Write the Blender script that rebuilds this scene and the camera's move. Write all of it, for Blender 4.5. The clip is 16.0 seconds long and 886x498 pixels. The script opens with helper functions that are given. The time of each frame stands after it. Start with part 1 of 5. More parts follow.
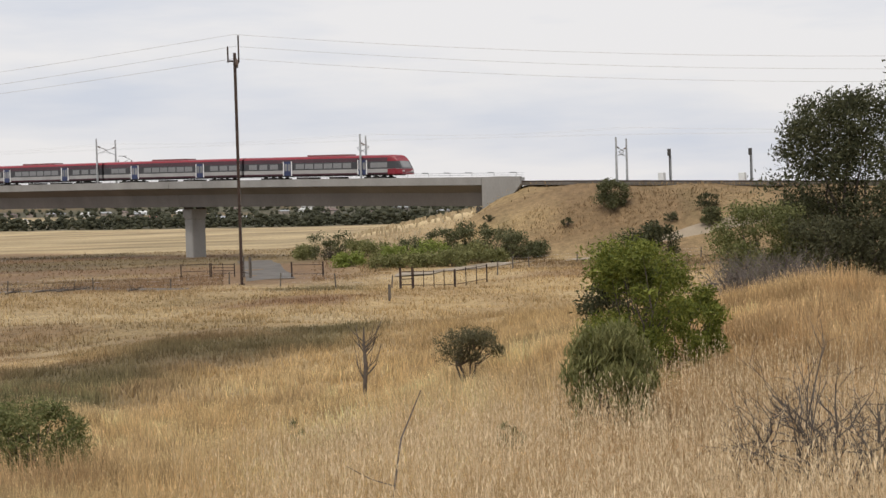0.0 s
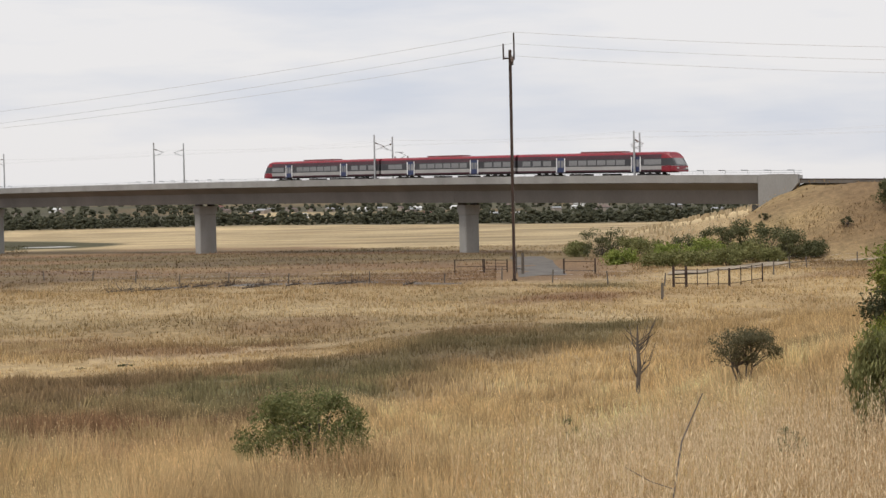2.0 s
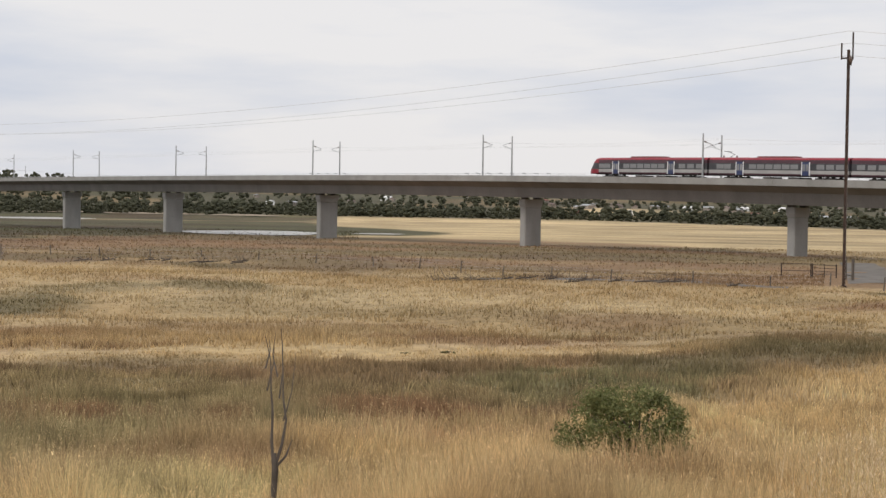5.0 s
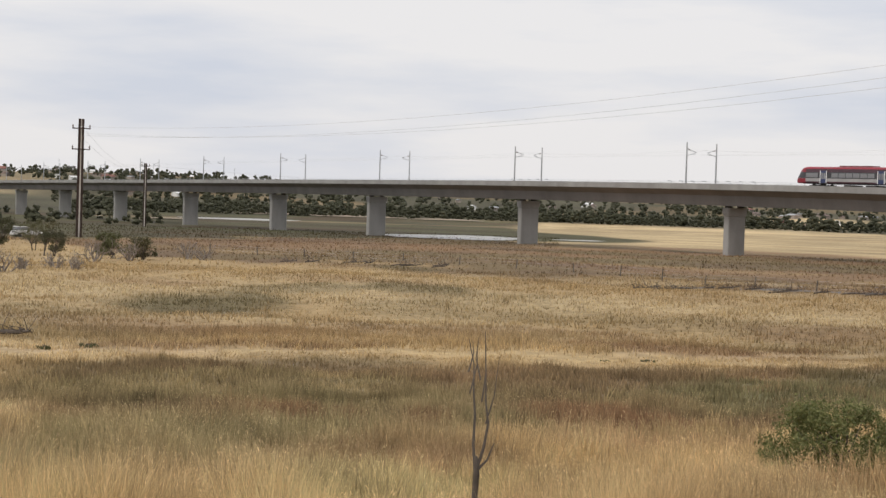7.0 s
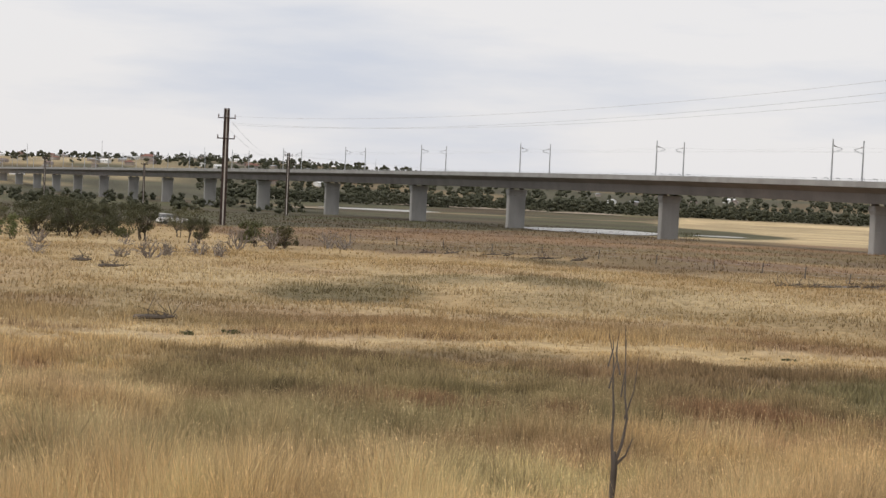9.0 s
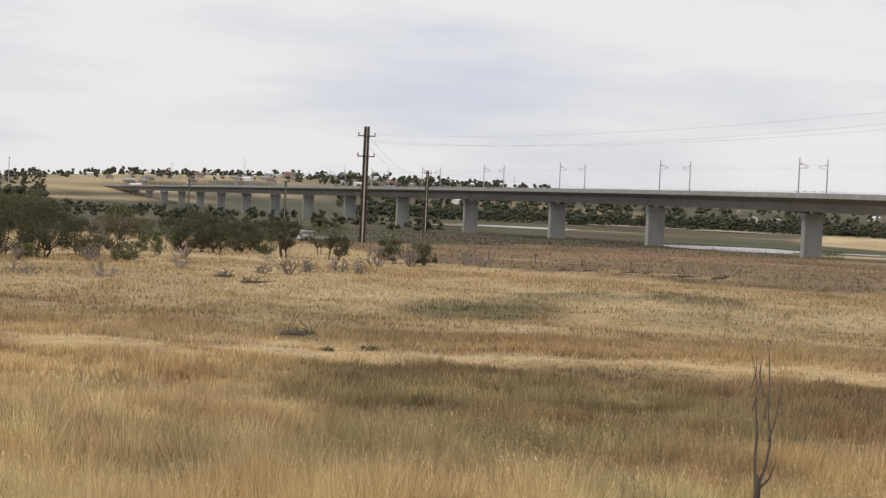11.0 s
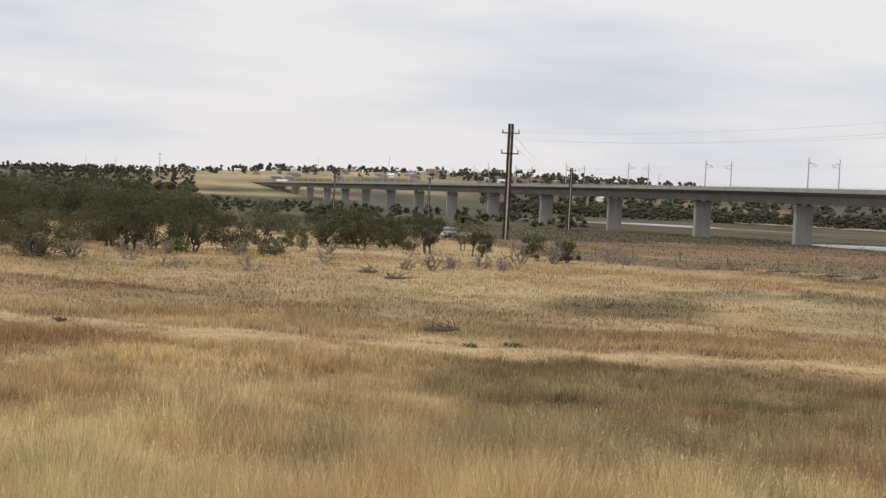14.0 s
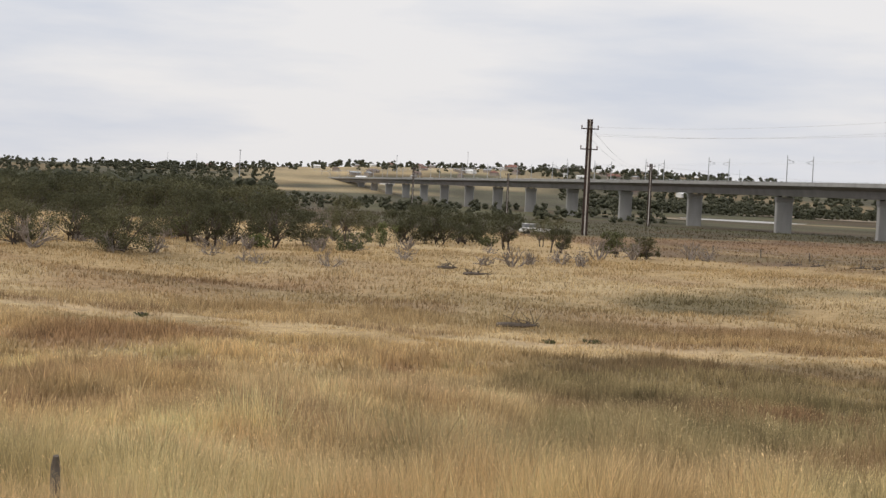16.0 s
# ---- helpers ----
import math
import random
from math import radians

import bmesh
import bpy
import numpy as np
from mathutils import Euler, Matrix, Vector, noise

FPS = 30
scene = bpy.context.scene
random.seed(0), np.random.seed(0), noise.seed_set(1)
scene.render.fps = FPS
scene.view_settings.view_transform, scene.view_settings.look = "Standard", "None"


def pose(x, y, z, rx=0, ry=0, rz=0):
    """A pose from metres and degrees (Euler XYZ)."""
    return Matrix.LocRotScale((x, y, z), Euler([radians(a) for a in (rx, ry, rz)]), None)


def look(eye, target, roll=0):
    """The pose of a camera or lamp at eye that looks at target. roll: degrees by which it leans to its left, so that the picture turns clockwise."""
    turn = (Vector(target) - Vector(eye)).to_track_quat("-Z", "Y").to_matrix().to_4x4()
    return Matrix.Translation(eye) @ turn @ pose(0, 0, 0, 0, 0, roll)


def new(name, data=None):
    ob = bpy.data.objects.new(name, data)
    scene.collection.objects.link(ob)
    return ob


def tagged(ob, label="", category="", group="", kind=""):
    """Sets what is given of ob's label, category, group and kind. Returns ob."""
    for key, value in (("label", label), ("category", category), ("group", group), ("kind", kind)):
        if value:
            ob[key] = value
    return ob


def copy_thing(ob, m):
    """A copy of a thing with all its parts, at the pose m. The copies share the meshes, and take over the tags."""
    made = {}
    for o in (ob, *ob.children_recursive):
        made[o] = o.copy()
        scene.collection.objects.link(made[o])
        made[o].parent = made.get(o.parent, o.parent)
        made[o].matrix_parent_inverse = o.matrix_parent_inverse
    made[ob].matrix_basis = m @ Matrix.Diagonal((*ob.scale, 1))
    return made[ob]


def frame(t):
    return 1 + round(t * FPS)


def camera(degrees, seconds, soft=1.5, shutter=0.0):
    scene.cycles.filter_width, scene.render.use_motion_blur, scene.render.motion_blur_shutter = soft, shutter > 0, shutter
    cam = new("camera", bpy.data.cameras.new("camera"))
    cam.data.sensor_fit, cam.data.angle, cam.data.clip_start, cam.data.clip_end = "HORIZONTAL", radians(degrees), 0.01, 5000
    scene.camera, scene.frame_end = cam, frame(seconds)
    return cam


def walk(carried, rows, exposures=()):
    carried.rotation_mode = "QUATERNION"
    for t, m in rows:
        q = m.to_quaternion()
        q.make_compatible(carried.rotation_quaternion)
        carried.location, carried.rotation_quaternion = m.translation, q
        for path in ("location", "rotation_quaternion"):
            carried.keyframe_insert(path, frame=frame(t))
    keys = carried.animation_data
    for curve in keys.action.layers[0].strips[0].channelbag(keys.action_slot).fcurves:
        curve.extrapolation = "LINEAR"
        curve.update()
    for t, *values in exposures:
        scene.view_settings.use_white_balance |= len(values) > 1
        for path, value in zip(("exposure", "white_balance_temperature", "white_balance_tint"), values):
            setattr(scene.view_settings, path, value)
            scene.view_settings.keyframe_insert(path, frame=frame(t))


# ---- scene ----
EYE = 6.5  # eye height over the river flat
cam = camera(30.587, 16.0, soft=1.45)
ROWS = [
    (0, -0, 0, -0, 0, -1.4, 1.713),
    (0.5, -0.007, 0.023, -0, 2.325, -1.517, 1.654),
    (1, -0.023, 0.028, 0, 4.691, -1.578, 1.099),
    (1.5, -0.045, 0.041, 0.008, 7.124, -1.506, 1.412),
    (2, -0.059, 0.035, 0.013, 9.604, -1.274, 1.213),
    (2.5, -0.076, 0.029, 0.024, 11.678, -1.197, 0.624),
    (3, -0.092, 0.025, 0.017, 13.856, -1.141, 0.235),
    (3.5, -0.096, 0.026, 0.017, 15.922, -1.244, -0.184),
    (4, -0.097, 0.024, 0.01, 17.858, -1.359, -0.442),
    (4.5, -0.1, 0.028, 0.006, 19.055, -1.528, -0.268),
    (5, -0.114, 0.018, -0, 21.037, -1.39, -0.914),
    (7.5, -0.177, 0.056, -0.018, 29.677, -1.401, -1.945),
    (8, -0.184, 0.058, -0.022, 31.133, -1.476, -2.241),
    (8.5, -0.181, 0.056, -0.021, 32.165, -1.687, -2.297),
    (9, -0.182, 0.043, -0.016, 33.065, -1.789, -2.642),
    (9.5, -0.181, 0.035, -0.003, 33.929, -1.598, -2.819),
    (10, -0.185, 0.029, 0.003, 35.4, -1.492, -2.569),
    (12.5, -0.215, 0.048, -0.015, 40.365, -1.406, -3.007),
    (13, -0.224, 0.047, -0.017, 41.063, -1.503, -2.66),
    (13.5, -0.226, 0.051, -0.02, 42.031, -1.673, -2.611),
    (14, -0.235, 0.053, -0.022, 43.033, -1.746, -2.947),
    (14.5, -0.235, 0.053, -0.025, 43.979, -1.945, -2.94),
    (15, -0.234, 0.054, -0.028, 44.7, -2.042, -3.066),
    (15.5, -0.241, 0.059, -0.027, 45.294, -2.107, -2.718),
    (16, -0.241, 0.061, -0.026, 45.816, -2.029, -2.912),
]
walk(cam, [(t, pose(x, y, EYE + z, 90 + pitch, roll, yaw)) for t, x, y, z, yaw, pitch, roll in ROWS])

# ---- light: high thin overcast, soft sun from behind the camera ----
world = bpy.data.worlds.new("overcast_sky")
scene.world = world
world.use_nodes = True
wn, wl = world.node_tree.nodes, world.node_tree.links
bg = wn["Background"]
sky = wn.new("ShaderNodeTexSky")
sky.sky_type = "NISHITA"
sky.sun_disc = False
sky.sun_elevation, sky.sun_rotation = radians(58), radians(200)
sky.dust_density = 3.0
# a sheet of thin cloud drawn over the blue, by direction
geo = wn.new("ShaderNodeTexCoord")
stretch = wn.new("ShaderNodeMapping")
stretch.inputs["Scale"].default_value = (2.2, 2.2, 13.0)
stretch.inputs["Rotation"].default_value = (0.06, 0.05, 0.3)
cloud = wn.new("ShaderNodeTexNoise")
cloud.inputs["Scale"].default_value = 1.5
cloud.inputs["Detail"].default_value = 7.0
cloud.inputs["Roughness"].default_value = 0.52
cramp = wn.new("ShaderNodeValToRGB")
cramp.color_ramp.elements[0].position, cramp.color_ramp.elements[0].color = 0.34, (6.5, 6.82, 7.65, 1)
cramp.color_ramp.elements[1].position, cramp.color_ramp.elements[1].color = 0.56, (8.6, 8.4, 8.4, 1)
mixsky = wn.new("ShaderNodeMix")
mixsky.data_type = "RGBA"
mixsky.inputs["Factor"].default_value = 0.9
wl.new(geo.outputs["Generated"], stretch.inputs["Vector"])
wl.new(stretch.outputs["Vector"], cloud.inputs["Vector"])
wl.new(cloud.outputs["Fac"], cramp.inputs["Fac"])
wl.new(sky.outputs["Color"], mixsky.inputs["A"])
wl.new(cramp.outputs["Color"], mixsky.inputs["B"])
wl.new(mixsky.outputs["Result"], bg.inputs["Color"])
bg.inputs["Strength"].default_value = 0.103

sun = new("sun", bpy.data.lights.new("sun", "SUN"))
sun.data.energy, sun.data.angle, sun.data.color = 1.9, radians(10), (1.0, 0.93, 0.82)
sun.matrix_world = look((0, 0, 300), (70, 190, 0))

# ---- materials ----
def mat(name, rough=0.8, metal=0.0):
    m = bpy.data.materials.new(name)
    m.use_nodes = True
    b = m.node_tree.nodes["Principled BSDF"]
    b.inputs["Roughness"].default_value, b.inputs["Metallic"].default_value = rough, metal
    return m, m.node_tree.nodes, m.node_tree.links, b


def mottled(name, dark, light, scale=3.0, rough=0.8, metal=0.0, bump=0.2, fine=40.0, stretched=(1, 1, 1)):
    """Two-scale mottled surface in object space: large stains and fine grain, with relief."""
    m, n, l, b = mat(name, rough, metal)
    co, mp = n.new("ShaderNodeTexCoord"), n.new("ShaderNodeMapping")
    mp.inputs["Scale"].default_value = stretched
    big, small = n.new("ShaderNodeTexNoise"), n.new("ShaderNodeTexNoise")
    big.inputs["Scale"].default_value, small.inputs["Scale"].default_value = scale, fine
    big.inputs["Detail"].default_value = 6
    add = n.new("ShaderNodeMath")
    add.operation = "MULTIPLY_ADD"
    add.inputs[1].default_value = 0.35
    ramp = n.new("ShaderNodeValToRGB")
    ramp.color_ramp.elements[0].position, ramp.color_ramp.elements[0].color = 0.42, (*dark, 1)
    ramp.color_ramp.elements[1].position, ramp.color_ramp.elements[1].color = 0.88, (*light, 1)
    l.new(co.outputs["Object"], mp.inputs["Vector"])
    l.new(mp.outputs["Vector"], big.inputs["Vector"])
    l.new(mp.outputs["Vector"], small.inputs["Vector"])
    l.new(small.outputs["Fac"], add.inputs[0])
    l.new(big.outputs["Fac"], add.inputs[2])
    l.new(add.outputs["Value"], ramp.inputs["Fac"])
    l.new(ramp.outputs["Color"], b.inputs["Base Color"])
    bp = n.new("ShaderNodeBump")
    bp.inputs["Strength"].default_value, bp.inputs["Distance"].default_value = bump, 0.02
    l.new(add.outputs["Value"], bp.inputs["Height"])
    l.new(bp.outputs["Normal"], b.inputs["Normal"])
    return m


def thin(m, share):
    """Lets light through a leaf or blade."""
    n, l = m.node_tree.nodes, m.node_tree.links
    b, out = n["Principled BSDF"], n["Material Output"]
    tr, mx = n.new("ShaderNodeBsdfTranslucent"), n.new("ShaderNodeMixShader")
    l.new(b.inputs["Base Color"].links[0].from_socket, tr.inputs["Color"])
    mx.inputs["Fac"].default_value = share
    l.new(b.outputs["BSDF"], mx.inputs[1])
    l.new(tr.outputs["BSDF"], mx.inputs[2])
    l.new(mx.outputs["Shader"], out.inputs["Surface"])
    return m


def leafy(name, dark, light, rough=0.65):
    """Leaves or blades: each island takes its own tone between dark and light."""
    m, n, l, b = mat(name, rough)
    g, ramp = n.new("ShaderNodeNewGeometry"), n.new("ShaderNodeValToRGB")
    ramp.color_ramp.elements[0].color, ramp.color_ramp.elements[1].color = (*dark, 1), (*light, 1)
    l.new(g.outputs["Random Per Island"], ramp.inputs["Fac"])
    l.new(ramp.outputs["Color"], b.inputs["Base Color"])
    b.inputs["Specular IOR Level"].default_value = 0.2
    return thin(m, 0.3)


def meadow(name, blades):
    """Dry grass: the plant kind, with brightness painted into blade tips, comes from the mesh's colour layer; blades
    vary one by one, soil by noise.
    """
    m, n, l, b = mat(name, 0.85)
    b.inputs["Specular IOR Level"].default_value = 0.15
    at = n.new("ShaderNodeVertexColor")
    at.layer_name = "plants"
    hsv = n.new("ShaderNodeHueSaturation")
    l.new(at.outputs["Color"], hsv.inputs["Color"])
    mr = n.new("ShaderNodeMapRange")
    if blades:
        g = n.new("ShaderNodeNewGeometry")
        l.new(g.outputs["Random Per Island"], mr.inputs["Value"])
        mr.inputs["To Min"].default_value, mr.inputs["To Max"].default_value = 0.62, 1.38
    else:
        co = n.new("ShaderNodeTexCoord")
        tx = n.new("ShaderNodeTexNoise")
        tx.inputs["Scale"].default_value, tx.inputs["Detail"].default_value = 1.4, 9
        tx.inputs["Roughness"].default_value = 0.7
        l.new(co.outputs["Object"], tx.inputs["Vector"])
        l.new(tx.outputs["Fac"], mr.inputs["Value"])
        mr.inputs["From Min"].default_value, mr.inputs["From Max"].default_value = 0.3, 0.7
        mr.inputs["To Min"].default_value, mr.inputs["To Max"].default_value = 0.6, 1.3
        bp = n.new("ShaderNodeBump")
        bp.inputs["Strength"].default_value, bp.inputs["Distance"].default_value = 0.6, 0.25
        l.new(tx.outputs["Fac"], bp.inputs["Height"])
        l.new(bp.outputs["Normal"], b.inputs["Normal"])
    l.new(mr.outputs["Result"], hsv.inputs["Value"])
    l.new(hsv.outputs["Color"], b.inputs["Base Color"])
    return thin(m, 0.4) if blades else m


SOIL = meadow("grassy_soil", False)
BLADES = meadow("dry_grass_blades", True)
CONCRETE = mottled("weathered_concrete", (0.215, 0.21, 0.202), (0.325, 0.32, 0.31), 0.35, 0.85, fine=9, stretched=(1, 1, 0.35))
# same concrete darkened: the girder's shade under the deck edge is in the colour
GIRDER_SHADED = mottled("shaded_girder_concrete", (0.15, 0.139, 0.131), (0.22, 0.205, 0.192), 0.25, 0.85, fine=7, stretched=(1, 1, 0.3))
GALV = mottled("galvanised_steel", (0.33, 0.34, 0.35), (0.5, 0.51, 0.52), 4, 0.5, 0.6)
RUST = mottled("rusted_steel", (0.022, 0.013, 0.01), (0.055, 0.032, 0.024), 2, 0.85, 0.0)
POLE_CONC = mottled("pole_concrete", (0.42, 0.39, 0.35), (0.6, 0.57, 0.52), 2, 0.9)
WIRE = mottled("aluminium_wire", (0.45, 0.45, 0.46), (0.6, 0.6, 0.61), 5, 0.6, 0.0)
PORCELAIN = mottled("brown_porcelain", (0.1, 0.07, 0.06), (0.2, 0.15, 0.13), 6, 0.3)
TIMBER = mottled("grey_timber", (0.055, 0.045, 0.038), (0.16, 0.135, 0.11), 3, 0.9, fine=60, stretched=(6, 6, 0.6))
DEADWOOD = mottled("dead_wood", (0.07, 0.058, 0.05), (0.2, 0.17, 0.15), 4, 0.9, fine=50)
BARK = mottled("bark", (0.045, 0.036, 0.03), (0.14, 0.115, 0.095), 3, 0.9, fine=30)
RED = mottled("red_paint", (0.2, 0.012, 0.022), (0.28, 0.02, 0.034), 0.4, 0.35, bump=0.02)
MAROON = mottled("maroon_paint", (0.05, 0.022, 0.03), (0.085, 0.035, 0.046), 0.5, 0.4, bump=0.02)
SILVER = mottled("grey_paint", (0.3, 0.295, 0.29), (0.4, 0.392, 0.385), 0.5, 0.45, 0.1, bump=0.02)
NAVY = mottled("dark_blue_paint", (0.022, 0.032, 0.085), (0.038, 0.052, 0.125), 0.5, 0.4, bump=0.02)
BAND = mottled("window_band", (0.035, 0.036, 0.04), (0.06, 0.06, 0.066), 0.6, 0.35, bump=0.02)
PANE = mottled("train_glass", (0.1, 0.105, 0.115), (0.3, 0.3, 0.3), 0.4, 0.08, bump=0.0)
UNDER = mottled("undergear_and_shade", (0.03, 0.029, 0.028), (0.08, 0.075, 0.07), 2, 0.8)
ROOFGEAR = mottled("roof_gear", (0.13, 0.05, 0.055), (0.22, 0.1, 0.1), 1, 0.6)
WHITE = mottled("white_paint", (0.68, 0.68, 0.67), (0.8, 0.8, 0.79), 1, 0.5, bump=0.02)
GRAVEL = mottled("gravel", (0.085, 0.077, 0.068), (0.155, 0.14, 0.124), 0.5, 0.95, fine=14, bump=0.6)
DIRT = mottled("bare_dirt", (0.22, 0.175, 0.125), (0.35, 0.29, 0.215), 0.35, 0.95, fine=8, bump=0.5)
MUD = mottled("dark_mud", (0.1, 0.085, 0.065), (0.2, 0.17, 0.13), 0.4, 0.95, fine=9, bump=0.5)
BRICKWALL = mottled("house_brick", (0.24, 0.205, 0.175), (0.38, 0.33, 0.285), 0.3, 0.85, fine=3)
TILEROOF = mottled("roof_tiles", (0.1, 0.075, 0.07), (0.22, 0.16, 0.14), 0.4, 0.8, fine=4)
REDROOF = mottled("red_roof_tiles", (0.14, 0.06, 0.045), (0.23, 0.11, 0.085), 0.4, 0.8, fine=4)
PALEROOF = mottled("pale_metal_roof", (0.6, 0.6, 0.6), (0.8, 0.8, 0.8), 0.3, 0.4)
GREEN_LIVE = leafy("fresh_green_leaves", (0.07, 0.092, 0.016), (0.245, 0.262, 0.056))
GREEN_GREY = leafy("grey_green_leaves", (0.068, 0.08, 0.03), (0.2, 0.21, 0.09))
GREEN_DARK = leafy("dark_green_leaves", (0.033, 0.038, 0.019), (0.115, 0.118, 0.06))
GREEN_OLIVE = leafy("olive_leaves", (0.058, 0.063, 0.03), (0.175, 0.178, 0.088))
GREEN_SAGE = leafy("light_olive_leaves", (0.1, 0.108, 0.038), (0.29, 0.285, 0.12))
GREEN_LIME = leafy("yellow_green_leaves", (0.12, 0.16, 0.03), (0.3, 0.34, 0.09))
BLEACHED = mottled("bleached_wood", (0.14, 0.115, 0.095), (0.32, 0.275, 0.235), 4, 0.9, fine=40)
# lightened, narrow range: distance haze is mixed into the leaf colour
GREEN_HAZED = leafy("hazed_distant_leaves", (0.058, 0.062, 0.038), (0.096, 0.098, 0.061))
BROWN_LEAF = leafy("dusty_olive_leaves", (0.068, 0.064, 0.034), (0.19, 0.172, 0.098))
WOOD_DARK = leafy("dull_dark_leaves", (0.048, 0.05, 0.028), (0.12, 0.12, 0.066))
WOOD_OLIVE = leafy("dull_olive_leaves", (0.07, 0.07, 0.037), (0.165, 0.158, 0.085))
GREEN_MOSS = leafy("mossy_leaves", (0.082, 0.094, 0.033), (0.245, 0.25, 0.102))
OATS = leafy("pale_oat_heads", (0.4, 0.27, 0.135), (0.95, 0.79, 0.54))
GUARD = leafy("tree_guards", (0.4, 0.32, 0.2), (0.62, 0.52, 0.36))
m, n_, l_, b_ = mat("river_water", 0.35)
# muddy water, its base colour also paled to stand for reflected sky
b_.inputs["Base Color"].default_value = (0.3, 0.29, 0.27, 1)
WATER = m
tx, bp = n_.new("ShaderNodeTexNoise"), n_.new("ShaderNodeBump")
tx.inputs["Scale"].default_value = 220
bp.inputs["Strength"].default_value = 0.5
l_.new(tx.outputs["Fac"], bp.inputs["Height"])
l_.new(bp.outputs["Normal"], b_.inputs["Normal"])


# ---- tools ----
def polar(az, r, z=0.0):
    """A place by its bearing from the camera (degrees, to the left positive) and distance; z over the river flat."""
    a = radians(az)
    return Vector((-r * math.sin(a), r * math.cos(a), z))


def mesh_of(name, bm, material):
    me = bpy.data.meshes.new(name)
    bm.to_mesh(me)
    bm.free()
    for mm in material if isinstance(material, (list, tuple)) else [material]:
        me.materials.append(mm)
    return me


def part(name, bm, material, parent, label="", smooth=False):
    ob = new(name, mesh_of(name, bm, material) if isinstance(bm, bmesh.types.BMesh) else bm)
    if smooth:
        ob.data.shade_smooth()
    ob.parent = parent
    if label:
        ob["label"] = label
    return ob


def thing(name, m, label, category, group="", kind=""):
    ob = new(name)
    ob.matrix_world = m
    return tagged(ob, label, category, group, kind)


def box(bm, x0, x1, y0, y1, z0, z1, bevel=0.0):
    vs = [bm.verts.new((x, y, z)) for x in (x0, x1) for y in (y0, y1) for z in (z0, z1)]
    fs = [bm.faces.new([vs[i] for i in q]) for q in ((0, 1, 3, 2), (4, 6, 7, 5), (0, 4, 5, 1), (2, 3, 7, 6), (0, 2, 6, 4), (1, 5, 7, 3))]
    if bevel:
        bmesh.ops.bevel(bm, geom=list({e for f in fs for e in f.edges}), offset=bevel, segments=2, affect="EDGES", profile=0.6)
    return bm


def boxes(*rows):
    bm = bmesh.new()
    for row in rows:
        box(bm, *row)
    return bm


def tube(bm, pts, radii, sides=6):
    """A tapered round rod along pts."""
    rings = []
    pts = [Vector(p) for p in pts]
    for i, p in enumerate(pts):
        d = (pts[min(i + 1, len(pts) - 1)] - pts[max(i - 1, 0)]).normalized()
        a = d.orthogonal().normalized()
        b = d.cross(a)
        r = radii[i] if isinstance(radii, (list, tuple)) else radii
        rings.append([bm.verts.new(p + (a * math.cos(k * math.tau / sides) + b * math.sin(k * math.tau / sides)) * r) for k in range(sides)])
    for u, v in zip(rings, rings[1:]):
        for k in range(sides):
            bm.faces.new((u[k], u[(k + 1) % sides], v[(k + 1) % sides], v[k]))
    bm.faces.new(rings[0][::-1])
    bm.faces.new(rings[-1])
    return bm


def sweep(bm, sections, closed=True):
    """Skin between sections (lists of points of one length); ends are capped."""
    rings = [[bm.verts.new(p) for p in s] for s in sections]
    n = len(rings[0])
    for u, v in zip(rings, rings[1:]):
        for k in range(n if closed else n - 1):
            bm.faces.new((u[k], v[k], v[(k + 1) % n], u[(k + 1) % n]))
    if closed:
        bm.faces.new(rings[0])
        bm.faces.new(rings[-1][::-1])
    bmesh.ops.recalc_face_normals(bm, faces=bm.faces)
    return bm


def step(a, b, v):
    t = np.clip((v - a) / (b - a), 0, 1)
    return t * t * (3 - 2 * t)


def vnoise(x, y, size, seed=0):
    """Smooth value noise, 0 to 1, over cells of the given size."""
    u, v = np.asarray(x) / size, np.asarray(y) / size
    i, j = np.floor(u), np.floor(v)
    fu, fv = u - i, v - j
    fu, fv = fu * fu * (3 - 2 * fu), fv * fv * (3 - 2 * fv)

    def h(a, b):
        q = np.sin(a * 127.1 + b * 311.7 + seed * 74.7) * 43758.5453
        return q - np.floor(q)

    return (h(i, j) * (1 - fu) + h(i + 1, j) * fu) * (1 - fv) + (h(i, j + 1) * (1 - fu) + h(i + 1, j + 1) * fu) * fv


# ---- the lie of the land ----
AXIS = 57.0                      # bearing of the viaduct's far end
OFF = 160.0                      # nearest distance of its centre line
ALONG = Vector((-math.sin(radians(AXIS)), math.cos(radians(AXIS)), 0))
ACROSS = Vector((math.cos(radians(AXIS)), math.sin(radians(AXIS)), 0))  # away from the camera
ABUT = 95.5                      # where the abutment stands on the line
DEPTH = 3.3                      # soffit to parapet top


def soffit(s):
    return EYE + 3.4 - 3.2 * np.exp(-(np.maximum(s, 40) - ABUT) / 110.0)


RAIL = 0.40                      # rails lie this far under the parapet top


def on_line(s, q=0.0, z=0.0):
    """A place by its distance along the viaduct's line, and across it (away from the camera positive)."""
    v = ALONG * s + ACROSS * (OFF + q)
    return Vector((v.x, v.y, z))


